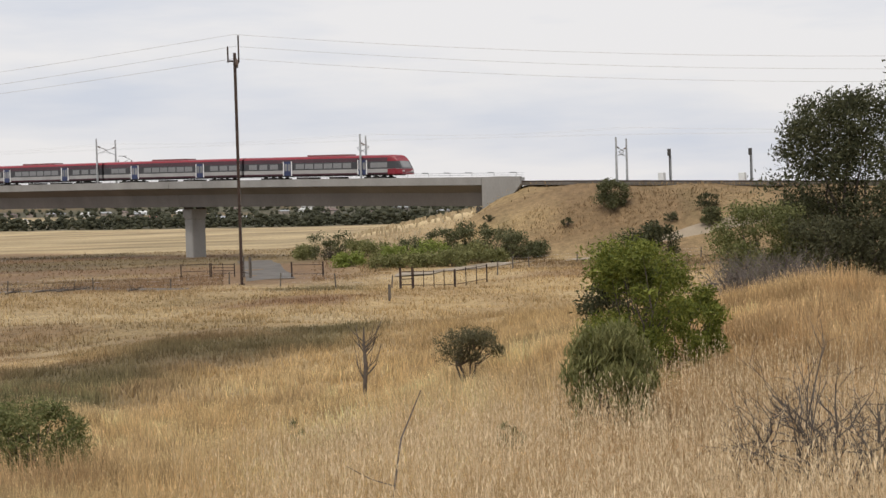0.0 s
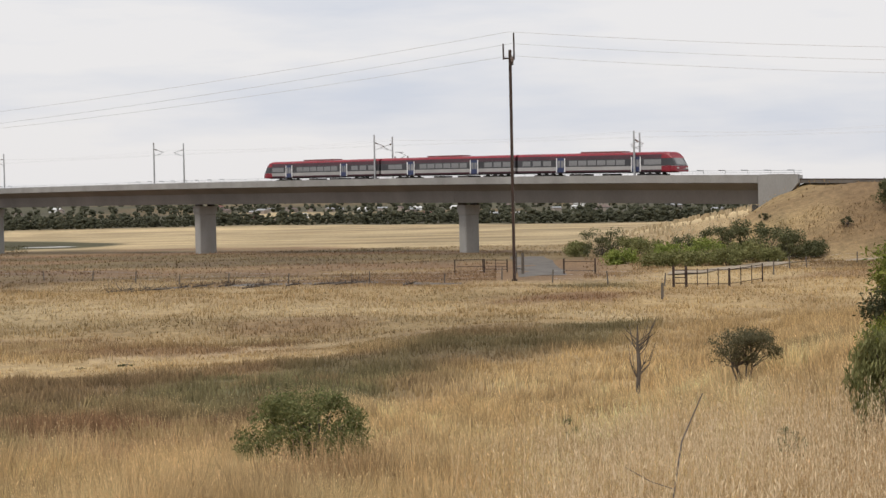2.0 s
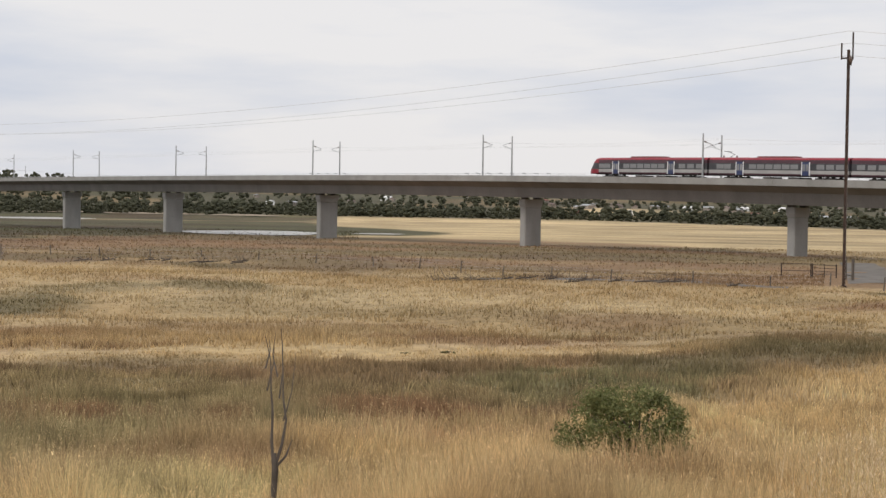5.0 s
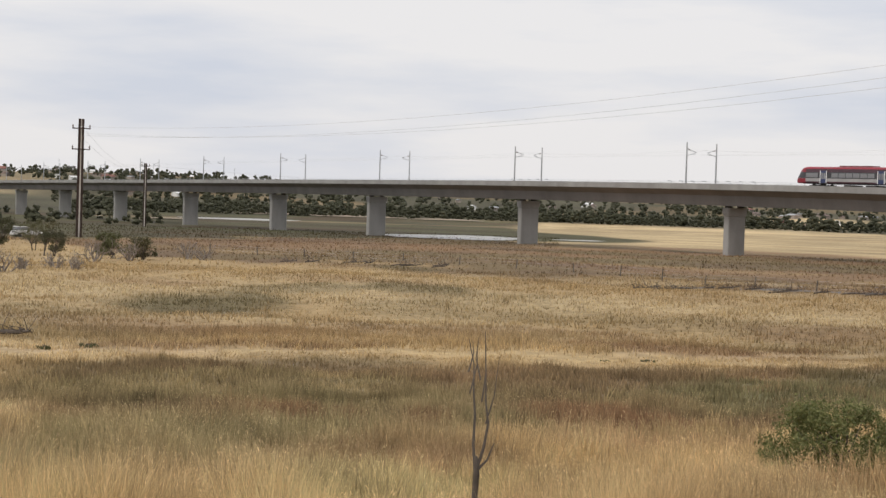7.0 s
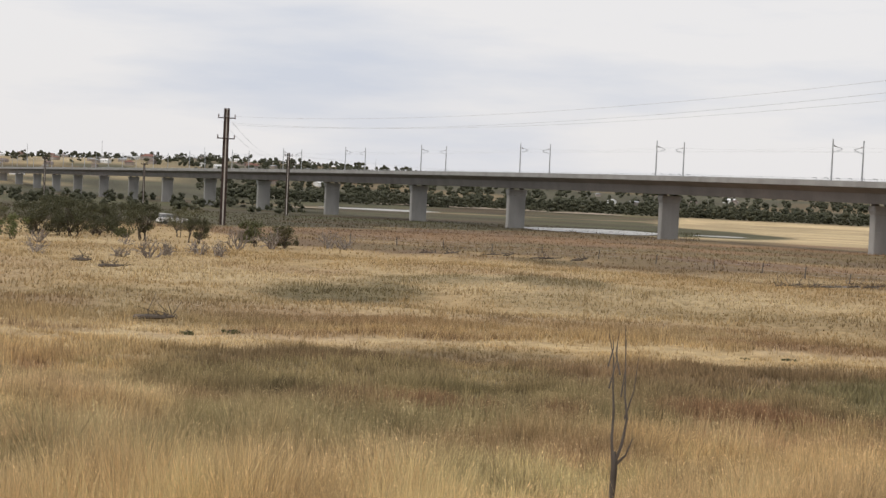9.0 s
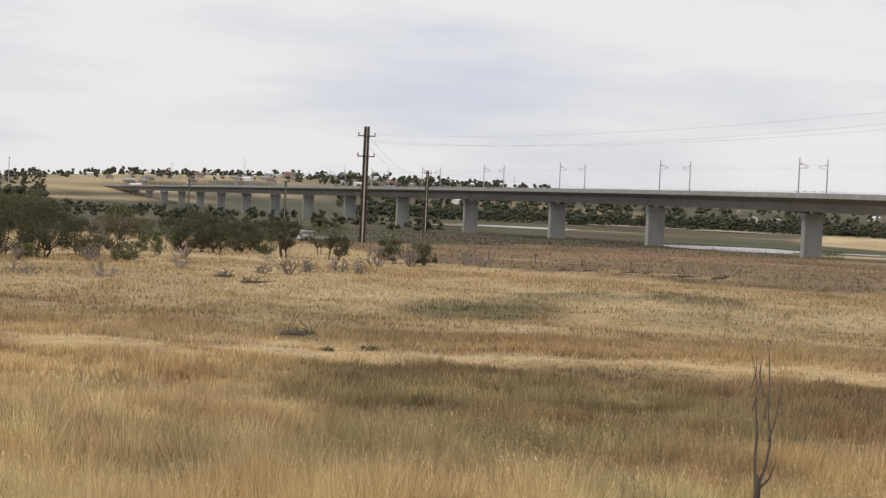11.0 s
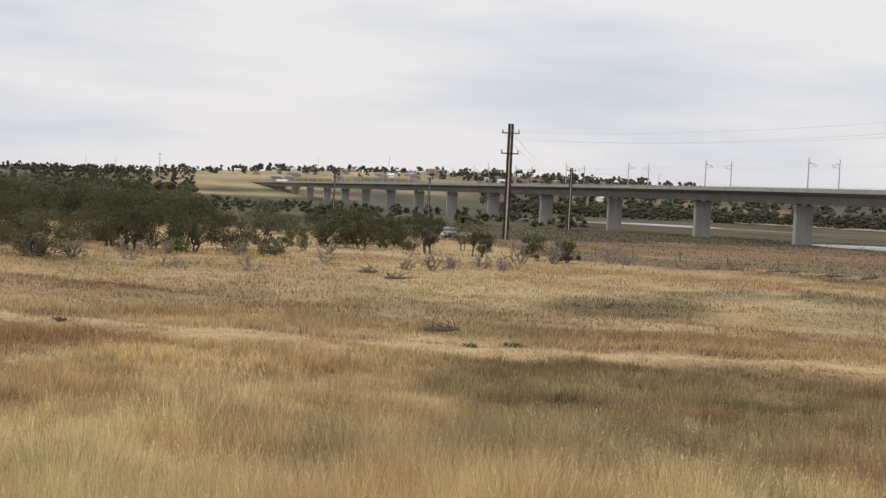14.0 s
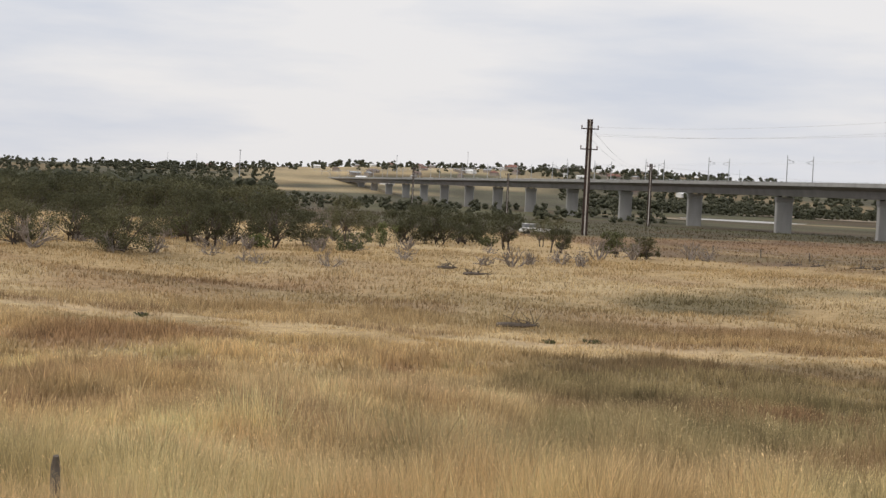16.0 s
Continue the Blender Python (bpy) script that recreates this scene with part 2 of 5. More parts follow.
def land(x, y):
    """Height of the ground."""
    x, y = np.asarray(x, float), np.asarray(y, float)
    r = np.hypot(x, y)
    az = np.degrees(np.arctan2(-x, y))
    z = np.interp(r, [0, 6, 11, 14, 20, 30, 42, 56, 80, 125, 200, 300, 500, 800, 5000],
                  [-1.65, -1.9, -2.3, -2.6, -3.2, -4.1, -4.9, -5.35, -5.45, -5.1, -5.2, -5.7, -6.3, -6.5, -6.5])
    # the knoll to the right
    z = z + 2.25 * step(7, -13, az) * step(7, 34, r) * step(95, 46, r) * step(-120, -60, az)
    # uneven paddock
    z = z + (vnoise(x, y, 9, 1) - 0.5) * 0.5 * step(8, 40, r) * step(400, 120, r) + (vnoise(x, y, 2.6, 2) - 0.5) * 0.2 * step(300, 60, r)
    z = z + (vnoise(x, y, 34, 3) - 0.5) * 0.9 * step(60, 110, r) * step(240, 160, r) * step(14, 30, az)
    # railway bank behind the abutment
    s = x * ALONG.x + y * ALONG.y
    q = x * ACROSS.x + y * ACROSS.y - OFF
    d = np.hypot(np.maximum(np.abs(q) - 5.5, 0), np.maximum(s - ABUT + 5, 0) * 1.3)
    bank = soffit(s) - EYE + DEPTH - RAIL - 0.35 - d / 1.95 + (vnoise(x, y, 7, 5) - 0.5) * 0.9 * step(0, 4, d)
    z = np.maximum(z, bank)
    # planted mound beyond the viaduct
    mound = 5.9 * step(6.0, -3.0, az) * step(-40, -20, az) * step(218, 275, r) * step(460, 320, r)
    z = z + mound
    # far hills
    hill = np.interp(az, [-60, 0, 20, 33, 40, 48, 54, 60, 90], [12, 26, 28, 33, 35, 29, 19, 18, 18])
    z = z + hill * step(760, 1900, r) + (vnoise(x, y, 260, 7) - 0.5) * 13 * step(900, 1500, r)
    return z + EYE


GOLD, PALE, STRAW = np.array((0.43, 0.313, 0.163)), np.array((0.495, 0.385, 0.224)), np.array((0.335, 0.24, 0.128))
RUSTY, OLIVE, SAGE = np.array((0.215, 0.135, 0.08)), np.array((0.134, 0.112, 0.06)), np.array((0.145, 0.145, 0.072))
# patches of other plants: bearing, distance, half widths in each, weight
OLIVE_SCRUB = ((36.4, 91, 3.4, 8.5, 1.0), (33.5, 104, 2.6, 6, 0.6), (28.8, 105, 2.2, 6, 0.75), (8.5, 64, 4.5, 5, 0.9), (13, 57, 3.5, 7, 0.9), (4.5, 72, 2.5, 4, 0.8), (-3.5, 46, 2.5, 5, 0.7),
               (22, 50, 6, 5, 0.3), (31, 52, 6, 4, 0.3), (40, 48, 4, 6, 0.35), (39, 36, 3, 7, 0.6), (27, 42, 5, 6, 0.5), (56, 61, 4, 3, 0.5), (29.3, 136, 1.6, 6, 0.7), (4.6, 113, 2.4, 6, 0.8))
RUST_HEADS = ((5.2, 97, 4.2, 6, 0.95), (22, 33, 4.5, 6, 0.8), (33, 32, 3.2, 6, 0.75), (28.8, 30, 1.5, 6, 0.7), (36, 27, 2, 5, 0.5), (47, 43, 1.4, 3, 0.8), (56.5, 53, 6, 6, 0.75), (46.5, 76, 2.5, 6, 0.5),
              (19, 67, 7, 2.5, 0.7), (53, 88, 3, 3, 0.5), (15, 80, 3, 5, 0.45), (24, 75, 4, 4, 0.4), (45.2, 29, 1.6, 2.5, 0.5), (-6, 120, 4, 6, 0.5))
PALE_TUFTS = ((34.4, 25.5, 0.8, 1.6, 0.9), (4.4, 84, 2.4, 2.6, 0.9), (12, 90, 6, 6, 0.5), (44, 34, 2.5, 6, 0.7), (50, 32, 5, 8, 0.6), (42, 100, 4, 9, 0.7), (51, 100, 7, 9, 0.6), (24, 95, 5, 6, 0.5), (18, 128, 7, 4, 0.6), (27, 128, 6, 4, 0.5), (47, 62, 5, 3, 0.5))
BARE = np.array((0.42, 0.31, 0.19))
MARSH = np.array((0.062, 0.058, 0.034))


def track_line(az):
    """Distance of the cart track through the paddock."""
    return np.interp(az, [-20, 8, 14.7, 19.3, 22.6, 26.6, 37.3, 46, 52, 61], [98, 76, 69, 64.5, 62.5, 61.5, 59.5, 60, 60, 67]) + 0.3 * np.sin(az * 1.3)


def plants(x, y):
    """Colour of the plants that cover the ground: gold grass, rusty seed heads, olive scrub, pale far hay."""
    x, y = np.asarray(x, float), np.asarray(y, float)
    r = np.hypot(x, y)
    az = np.degrees(np.arctan2(-x, y))
    n1, n2, n3 = vnoise(x, y, 11, 11), vnoise(x, y, 4.2, 12), vnoise(x, y, 31, 13)
    fine, tuft = vnoise(x, y, 1.7, 41), vnoise(x, y, 0.9, 42)

    def over(c, col, f):
        return c + (col - c) * np.clip(f, 0, 1)[..., None]

    c = np.broadcast_to(GOLD, x.shape + (3,)).copy()
    c = over(c, PALE, 0.65 * step(0.45, 0.8, n1))
    c = over(c, STRAW, 0.6 * step(0.5, 0.8, n2))
    c = over(c, PALE, step(0.5, 0.8, fine) * step(90, 40, r) * 0.5)
    c = over(c, STRAW * 0.85, step(0.55, 0.8, tuft) * step(60, 30, r) * 0.55)
    # rusty and green tufts scattered through the near slope
    near = step(60, 40, r) * step(9, 18, az)
    c = over(c, SAGE * 1.7, near * step(0.6, 0.78, vnoise(x, y, 2.3, 43)) * 0.4)
    c = over(c, RUSTY * 1.2, near * step(0.6, 0.8, vnoise(x, y, 3.1, 44)) * 0.6)
    c = over(c, OLIVE * 1.2, near * step(0.62, 0.85, vnoise(x, y, 5.3, 45)) * 0.4)
    # hollow of dull green and brown scrub between the near slope and the cart track
    inner = np.interp(az, [0, 3.6, 5.7, 8.6, 11.4, 12.5, 15.5, 17.4, 26.6, 36.2, 43], [70, 69, 63, 58, 52, 47, 41, 32, 24.5, 21, 24])
    outer = np.interp(az, [0, 3.6, 5.7, 8.6, 11.4, 15.5, 18, 26, 37, 44], [82, 81, 72, 71, 67, 64.5, 61, 59, 57, 55])
    wob = (n1 - 0.5) * 7 + (n2 - 0.5) * 6 + (fine - 0.5) * 4
    hollow = step(-4, 8, r - inner + 5.0 + wob * np.clip(inner / 40, 0.4, 1)) * step(-1, 4.5, outer - r + (n2 - 0.5) * 4) * step(1.5, 4.5, az) * step(45, 41, az + (n2 - 0.5) * 4)
    c = over(c, OLIVE * 1.45, hollow * (0.62 + 0.36 * n1))
    c = over(c, np.array((0.14, 0.122, 0.074)), hollow * step(17, 9, az) * 0.3)
    c = over(c, SAGE, hollow * step(0.55, 0.8, n2) * 0.55)
    c = over(c, RUSTY, hollow * step(0.42, 0.68, vnoise(x, y, 6.5, 46)) * 0.7)
    c = over(c, STRAW, hollow * step(0.6, 0.85, fine) * 0.35)
    # browner oats high on the slope beside the wattles, golden railway bank with brown scrub
    c = over(c, np.array((0.32, 0.2, 0.098)), step(0, -9, az) * step(45, 20, r) * (0.4 + 0.45 * n2))
    c = over(c, np.array((0.23, 0.142, 0.068)), step(-1, -8, az + (n2 - 0.5) * 5) * step(19, 12, r) * (0.4 + 0.4 * tuft))
    bank = step(4, 0, az) * step(125, 140, r) * step(220, 200, r)
    c = over(c, GOLD * 0.82, bank * 0.8)
    c = over(c, np.array((0.2, 0.135, 0.075)), bank * step(-2.5, -6, az + (n1 - 0.5) * 4) * (0.4 + 0.4 * n2))
    c = over(c, np.array((0.17, 0.11, 0.062)), bank * step(0.55, 0.75, vnoise(x + 0.4 * y, y, 5.5, 61)) * 0.6)
    c = over(c, OLIVE * 0.9, bank * step(0.66, 0.82, vnoise(x, y, 3.1, 63)) * 0.5)
    # middle paddock beyond the track
    mid = step(62, 66, r) * step(120, 108, r) * step(3, 8, az)
    c = over(c, STRAW, mid * 0.3)
    c = over(c, PALE, mid * step(0.45, 0.75, vnoise(x * 0.7, y, 9, 16)) * 0.6)
    c = over(c, RUSTY * 1.25, mid * step(0.5, 0.75, vnoise(x * 0.6 + y * 0.2, y, 8, 14)) * 0.45)
    c = over(c, OLIVE * 1.1, mid * step(0.6, 0.8, vnoise(x * 0.7, y, 10, 15)) * 0.32)
    # red-brown flat along the viaduct
    border = np.interp(az, [0, 5, 9, 15, 22, 30, 36.3, 39, 45, 60], [205, 215, 236, 300, 328, 318, 265, 239, 225, 225])
    start = np.interp(az, [0, 20, 28, 33, 38, 45], [120, 120, 128, 140, 155, 220])
    flat = step(1, 5, az) * step(-4, 4, r - start + (n3 - 0.5) * 8 + (n2 - 0.5) * 6) * step(14, -10, r - border + (n1 - 0.5) * 20)
    c = over(c, RUSTY * 1.05, flat * 0.88)
    c = over(c, OLIVE * 1.15, flat * step(0.4, 0.7, vnoise(x * 0.5, y, 22, 68)) * 0.7)
    c = over(c, STRAW, flat * step(0.5, 0.72, vnoise(x * 0.6, y, 9, 69)) * step(230, 150, r) * 0.85)
    c = over(c, np.array((0.15, 0.1, 0.07)), flat * step(0.6, 0.8, vnoise(x, y, 7, 64)) * 0.45)
    # pale hay beyond, marsh by the river
    far = step(-10, 14, r - border + (n1 - 0.5) * 20)
    c = over(c, PALE * 0.98, far)
    c = over(c, STRAW * 0.75, far * step(0.52, 0.75, vnoise(x * 0.45 + y * 0.2, y, 17, 17)) * 0.65)
    shore = np.interp(r, [300, 335, 360, 430, 520, 600, 800], [26.5, 25.8, 21.6, 20.6, 23.5, 25.0, 25.0])
    marsh = step(-0.5, 0.5, az - shore + (vnoise(x, y, 60, 18) - 0.5) * 1.6) * far * step(940, 900, r)
    c = over(c, MARSH, marsh * (0.9 + 0.1 * n3))
    c = over(c, RUSTY * 0.5, marsh * step(0.5, 0.7, n3) * 0.5)
    c = over(c, SAGE * 0.62, marsh * step(0.5, 0.75, vnoise(x, y, 45, 65)) * 0.7)
    c = over(c, PALE * 0.9, marsh * step(690, 710, r + (n3 - 0.5) * 30) * step(790, 760, r) * step(0.5, 0.65, vnoise(x, y, 75, 66)) * 0.4)
    # dull wooded slopes behind, with a few pale paddocks
    edge = np.interp(az, [-6, 5, 15, 25, 33, 41, 50], [770, 800, 920, 930, 900, 860, 840])
    c = over(c, np.array((0.075, 0.072, 0.047)), step(-12, 8, r - edge) * 0.97)
    c = over(c, STRAW * 0.7, step(930, 1000, r) * step(0.56, 0.7, vnoise(x, y, 90, 67)) * 0.55)
    c = over(c, PALE, step(980, 1040, r) * step(0.5, 0.62, vnoise(x, y, 130, 19)) * 0.55 * step(40, 45, az) * step(55, 52, az))
    c = over(c, PALE, np.exp(-((az - 15.3) / 1.7) ** 2 - ((r - 1090) / 90) ** 2) * 1.6)
    for kind, rows in ((OLIVE * 1.1, OLIVE_SCRUB), (np.array((0.205, 0.115, 0.064)), RUST_HEADS), (PALE, PALE_TUFTS)):
        for a, d, wa, wd, weight in rows:
            f = np.exp(-((az - a) / wa) ** 2 - ((r - d) / wd) ** 2) + ((n2 - 0.5) * 0.45 + (n1 - 0.5) * 0.3 + (fine - 0.5) * 0.3) * (r < 130)
            c = over(c, kind, step(0.25, 0.8, f) * 0.9 * weight * (np.abs(r - d) < 3 * wd))
    # broken cover on the wide flat
    c = c * (1 + (step(150, 300, r) * ((vnoise(x, y, 13, 31) - 0.5) * 0.4 + (vnoise(x, y, 47, 32) - 0.5) * 0.4))[..., None])
    # colours a tenth darker past the cart track
    c = c * (1 - 0.1 * step(60, 75, r) * step(850, 750, r) * step(0, 6, az))[..., None]
    # cart track through the paddock
    trackr = track_line(az)
    c = over(c, PALE, step(1.3, 0.5, np.abs(r - trackr - 0.4)) * step(10, 15, az) * (0.35 + 0.5 * n2))
    c = over(c, BARE, step(0.9, 0.4, np.abs(r - trackr - 0.8)) * step(0.3, 0.55, n1) * step(11, 16, az) * 0.7)
    c = over(c, RUSTY * 0.9, step(0.9, 0.4, np.abs(r - trackr - 2.4)) * step(0.35, 0.6, n2) * step(11, 16, az) * 0.7)
    return c


def land_mesh():
    az = np.concatenate([np.arange(-22, 66, 0.3), np.arange(66, 338, 3.4)])
    r = 0.8 * 1.033 ** np.arange(0, 266)
    A, Rr = np.meshgrid(np.radians(az), r)
    x, y = -Rr * np.sin(A), Rr * np.cos(A)
    z = land(x, y)
    n, k = len(az), len(r)
    co = np.stack([x, y, z], -1).reshape(-1, 3)
    i = np.arange(n)
    j = (i + 1) % n
    quads = np.concatenate([np.stack([i + a * n, j + a * n, j + (a + 1) * n, i + (a + 1) * n], 1) for a in range(k - 1)])
    me = bpy.data.meshes.new("ground")
    me.from_pydata(co.tolist(), [], quads.tolist() + [list(range(n))[::-1]])
    me.update()
    col = me.color_attributes.new("plants", "FLOAT_COLOR", "POINT")
    col.data.foreach_set("color", np.concatenate([plants(x, y).reshape(-1, 3), np.ones((n * k, 1))], 1).ravel())
    me.shade_smooth()
    me.materials.append(SOIL)
    return me


ground = tagged(new("ground", land_mesh()), "dry grassy paddock and river flat reaching to low hills", "ground", kind="structure")


def patch(name, inner, outer, material, label, category, lift=0.03, n=40):
    """A strip of road or water laid on the land between two lines given as functions of 0..1."""
    bm = bmesh.new()
    rows = []
    for k in range(n + 1):
        a, b = Vector(inner(k / n)), Vector(outer(k / n))
        row = []
        for w in range(7):
            p = a.lerp(b, w / 6)
            row.append(bm.verts.new((p.x, p.y, float(land(p.x, p.y)) + lift)))
        rows.append(row)
    for u, v in zip(rows, rows[1:]):
        for w in range(6):
            bm.faces.new((u[w], u[w + 1], v[w + 1], v[w]))
    bmesh.ops.recalc_face_normals(bm, faces=bm.faces)
    return tagged(new(name, mesh_of(name, bm, material)), label, category, kind="structure")


def pool(name, az0, az1, r0, r1, label):
    """Still river water in a long bed."""
    bm = bmesh.new()
    c = [polar((az0 + az1) / 2 + (az1 - az0) / 2 * math.cos(t) * (1 + 0.08 * math.sin(5 * t)), (r0 + r1) / 2 + (r1 - r0) / 2 * math.sin(t) * (1 + 0.12 * math.cos(3 * t))) for t in np.linspace(0, math.tau, 40, endpoint=False)]
    zz = max(float(land(p.x, p.y)) for p in c) + 0.05
    bm.faces.new([bm.verts.new((p.x, p.y, zz)) for p in c])
    bmesh.ops.recalc_face_normals(bm, faces=bm.faces)
    return tagged(new(name, mesh_of(name, bm, WATER)), label, "water", kind="structure")


# ---- viaduct ----
viaduct = thing("viaduct", Matrix(), "long grey concrete railway viaduct on tall piers over a river flat", "bridge")
PIERS = [142.6, 197.3, 257.5, 321.0, 376.0, 439.6, 504.4, 567.8, 629.0, 687.0, 746.0, 806.0, 863.0, 920.0, 981.0, 1040.0, 1100.0, 1162.0, 1226.0, 1290.0]
ENDS = [ABUT] + PIERS + [1364.0]


def girder_section(s):
    zb = float(soffit(s))
    rows = ((-2.7, 0), (-3.0, 1.55), (-4.45, 2.3), (-4.6, 2.32), (-4.6, 2.62), (4.6, 2.62), (4.6, 2.32), (4.45, 2.3), (3.0, 1.55), (2.7, 0))
    return [on_line(s, q, zb + h) for q, h in rows]


def along(a, b, n=6):
    return [a + (b - a) * k / n for k in range(n + 1)]


for a, b in zip(ENDS, ENDS[1:]):
    part("girder", sweep(bmesh.new(), [girder_section(s) for s in along(a + 0.03, b - 0.03)]), GIRDER_SHADED, viaduct, "grey box girder with shade put into its colour")
    for side in (-1, 1):
        sec = [[on_line(s, side * q, float(soffit(s)) + h) for q, h in ((4.606, 2.4), (4.85, 2.4), (4.85, DEPTH), (4.606, DEPTH))] for s in along(a + 0.02, b - 0.02)]
        part("parapet", sweep(bmesh.new(), sec), CONCRETE, viaduct, "pale concrete edge beam")
        if side < 0:
            continue
        rail = bmesh.new()
        for h in (0.28, 0.52):
            tube(rail, [on_line(s, side * 4.7, float(soffit(s)) + DEPTH + h) for s in along(a, b)], 0.025, 4)
        k = a + 1
        while k < b:
            tube(rail, [on_line(k, side * 4.7, float(soffit(k)) + DEPTH - 0.05), on_line(k, side * 4.7, float(soffit(k)) + DEPTH + 0.55)], 0.035, 4)
            if int(k) % 3 == 0:
                tube(rail, [on_line(k, side * 4.7, float(soffit(k)) + DEPTH + 0.55), on_line(k + 0.9, side * 4.7, float(soffit(k)) + DEPTH + 0.6)], 0.09, 4)
            k += 3.1
        part("handrail", rail, GALV, viaduct, "thin pale steel handrail")
# the first piers are narrower than those over the river
WIDE = [1.35, 1.66, 1.92, 2.06]
for k, s in enumerate(PIERS):
    zt, foot = float(soffit(s)), on_line(s)
    zg = float(land(foot.x, foot.y))
    hw = WIDE[k] if k < 4 else 2.1

    def rect(z, hs, hq):
        c = 0.14
        return [on_line(s + u, v, z) for u, v in ((-hs, -hq + c), (-hs, hq - c), (-hs + c, hq), (hs - c, hq), (hs, hq - c), (hs, -hq + c), (hs - c, -hq), (-hs + c, -hq))]

    # cast in lifts, with a shallow joint between them
    lifts, z = [rect(zg - 0.8, 0.66, hw)], zg + 3.4
    while z < zt - 2.6:
        lifts += [rect(z - 0.05, 0.66, hw), rect(z - 0.04, 0.62, hw - 0.04), rect(z + 0.04, 0.62, hw - 0.04), rect(z + 0.05, 0.66, hw)]
        z += 3.4
    pier = part("pier", sweep(bmesh.new(), lifts + [rect(zt - 1.65, 0.66, hw)]), CONCRETE, viaduct, "grey concrete pier cast in lifts")
    part("pier_cap", sweep(bmesh.new(), [rect(zt - 1.62, 0.67, hw + 0.01), rect(zt - 1.1, 0.78, hw + 0.2), rect(zt - 0.3, 0.8, hw + 0.24)]), CONCRETE, pier, "flared pier head")
    for q in (-1.2, 1.2):
        part("bearing", sweep(bmesh.new(), [rect_ for rect_ in ([on_line(s + u, q + v, z) for u, v in ((-0.5, -0.35), (-0.5, 0.35), (0.5, 0.35), (0.5, -0.35))] for z in (zt - 0.31, zt + 0.01))]), UNDER, pier)
# abutment with its wing walls
zs = float(soffit(ABUT))
for q in (-4.85,):
    ab = sweep(bmesh.new(), [[on_line(ABUT - 0.02, q + o, z) for o, z in ((0, zs - 1.5), (0.4, zs - 1.5), (0.4, zs + DEPTH), (0, zs + DEPTH))],
               [on_line(ABUT - 2.6, q + o, z) for o, z in ((0, zs - 0.4), (0.4, zs - 0.4), (0.4, zs + DEPTH), (0, zs + DEPTH))],
               [on_line(ABUT - 5.0, q + o, z) for o, z in ((0, zs + 2.3), (0.4, zs + 2.3), (0.4, zs + DEPTH - 0.1), (0, zs + DEPTH - 0.1))]])
    part("wing_wall", ab, CONCRETE, viaduct, "pale concrete wing wall")
# concrete shelf given the near-black undergear colour, standing in for shade below the deck
part("abutment", sweep(bmesh.new(), [[on_line(u, q, z) for q, z in ((-4.4, zs - 2.5), (4.4, zs - 2.5), (4.4, zs - 0.05), (-4.4, zs - 0.05))] for u in (ABUT - 2, ABUT + 1.1)]), UNDER, viaduct, "abutment shelf coloured near-black for shade")
# track ballast and rails
part("ballast", sweep(bmesh.new(), [[on_line(s, q, float(soffit(s)) + DEPTH - RAIL - o) for q, o in ((-4.3, 0.14), (4.3, 0.14), (4.3, 0.5), (-4.3, 0.5))] for s in along(-60, 1364, 60)]), GRAVEL, viaduct, "grey crushed-stone ballast")
for q in (-2.72, -1.28, 1.28, 2.72):
    part("rail", sweep(bmesh.new(), [[on_line(s, q + u, float(soffit(s)) + DEPTH - RAIL + o) for u, o in ((-0.035, -0.14), (0.035, -0.14), (0.035, 0), (-0.035, 0))] for s in along(-60, 1364, 60)]), RUST, viaduct)

# ---- overhead line masts ----
def mast_mesh(height):
    return tube(bmesh.new(), [(0, 0, 0), (0, 0, height)], [0.15, 0.1], 8)


def line_mast(s, side, height=7.0):
    base = on_line(s, side * 2.95, float(soffit(s)) + DEPTH - RAIL - 0.16)
    ob = thing("line_mast", Matrix.Translation(base) @ pose(0, 0, 0, 0, 0, AXIS + 90), "slim galvanised overhead line mast with a cantilever arm", "mast", "masts along the viaduct")
    part("post", mast_mesh(height), GALV, ob)
    d = 1.0 if side < 0 else -1.0  # the arm reaches to the track's middle
    part("bracket", tube(tube(bmesh.new(), [(0, 0, height - 1.0), (0, d * -1.9, height - 1.5)], 0.045, 5), [(0, 0, height - 2.1), (0, d * -1.75, height - 1.55)], 0.04, 5), GALV, ob)
    part("insulator", tube(bmesh.new(), [(0, d * -0.25, height - 1.07), (0, d * -0.6, height - 1.16)], 0.09, 6), PORCELAIN, ob)
    part("steady_arm", tube(bmesh.new(), [(0, d * -1.75, height - 1.75), (0, d * -0.9, height - 1.95)], 0.03, 4), GALV, ob)
    part("base_plate", boxes((-0.22, 0.22, -0.22, 0.22, 0, 0.06)), GALV, ob)
    return ob


# the far mast of some pairs stands further along, and those by the abutment are lower
stagger = {79.5: 1.7, 113.5: 3.4, 157.0: 2.3, 314.0: -2.5, 368.5: -1.8}
shorter = {79.5: 0.68, 113.5: 0.83, 157.0: 0.93}
masts = [-8.0, 32.0, 79.5, 113.5, 157.0, 206.0, 258.0, 314.0, 368.5, 422.0, 476.5]
while masts[-1] < 1330:
    masts.append(masts[-1] + 55)
for s in masts:
    for side in (-1, 1):
        line_mast(s + stagger.get(s, 0.0) * (side > 0), side, 7.05 * shorter.get(s, 1.0))
catenary = thing("contact_wire", Matrix(), "thin overhead contact wires strung from mast to mast", "wire")
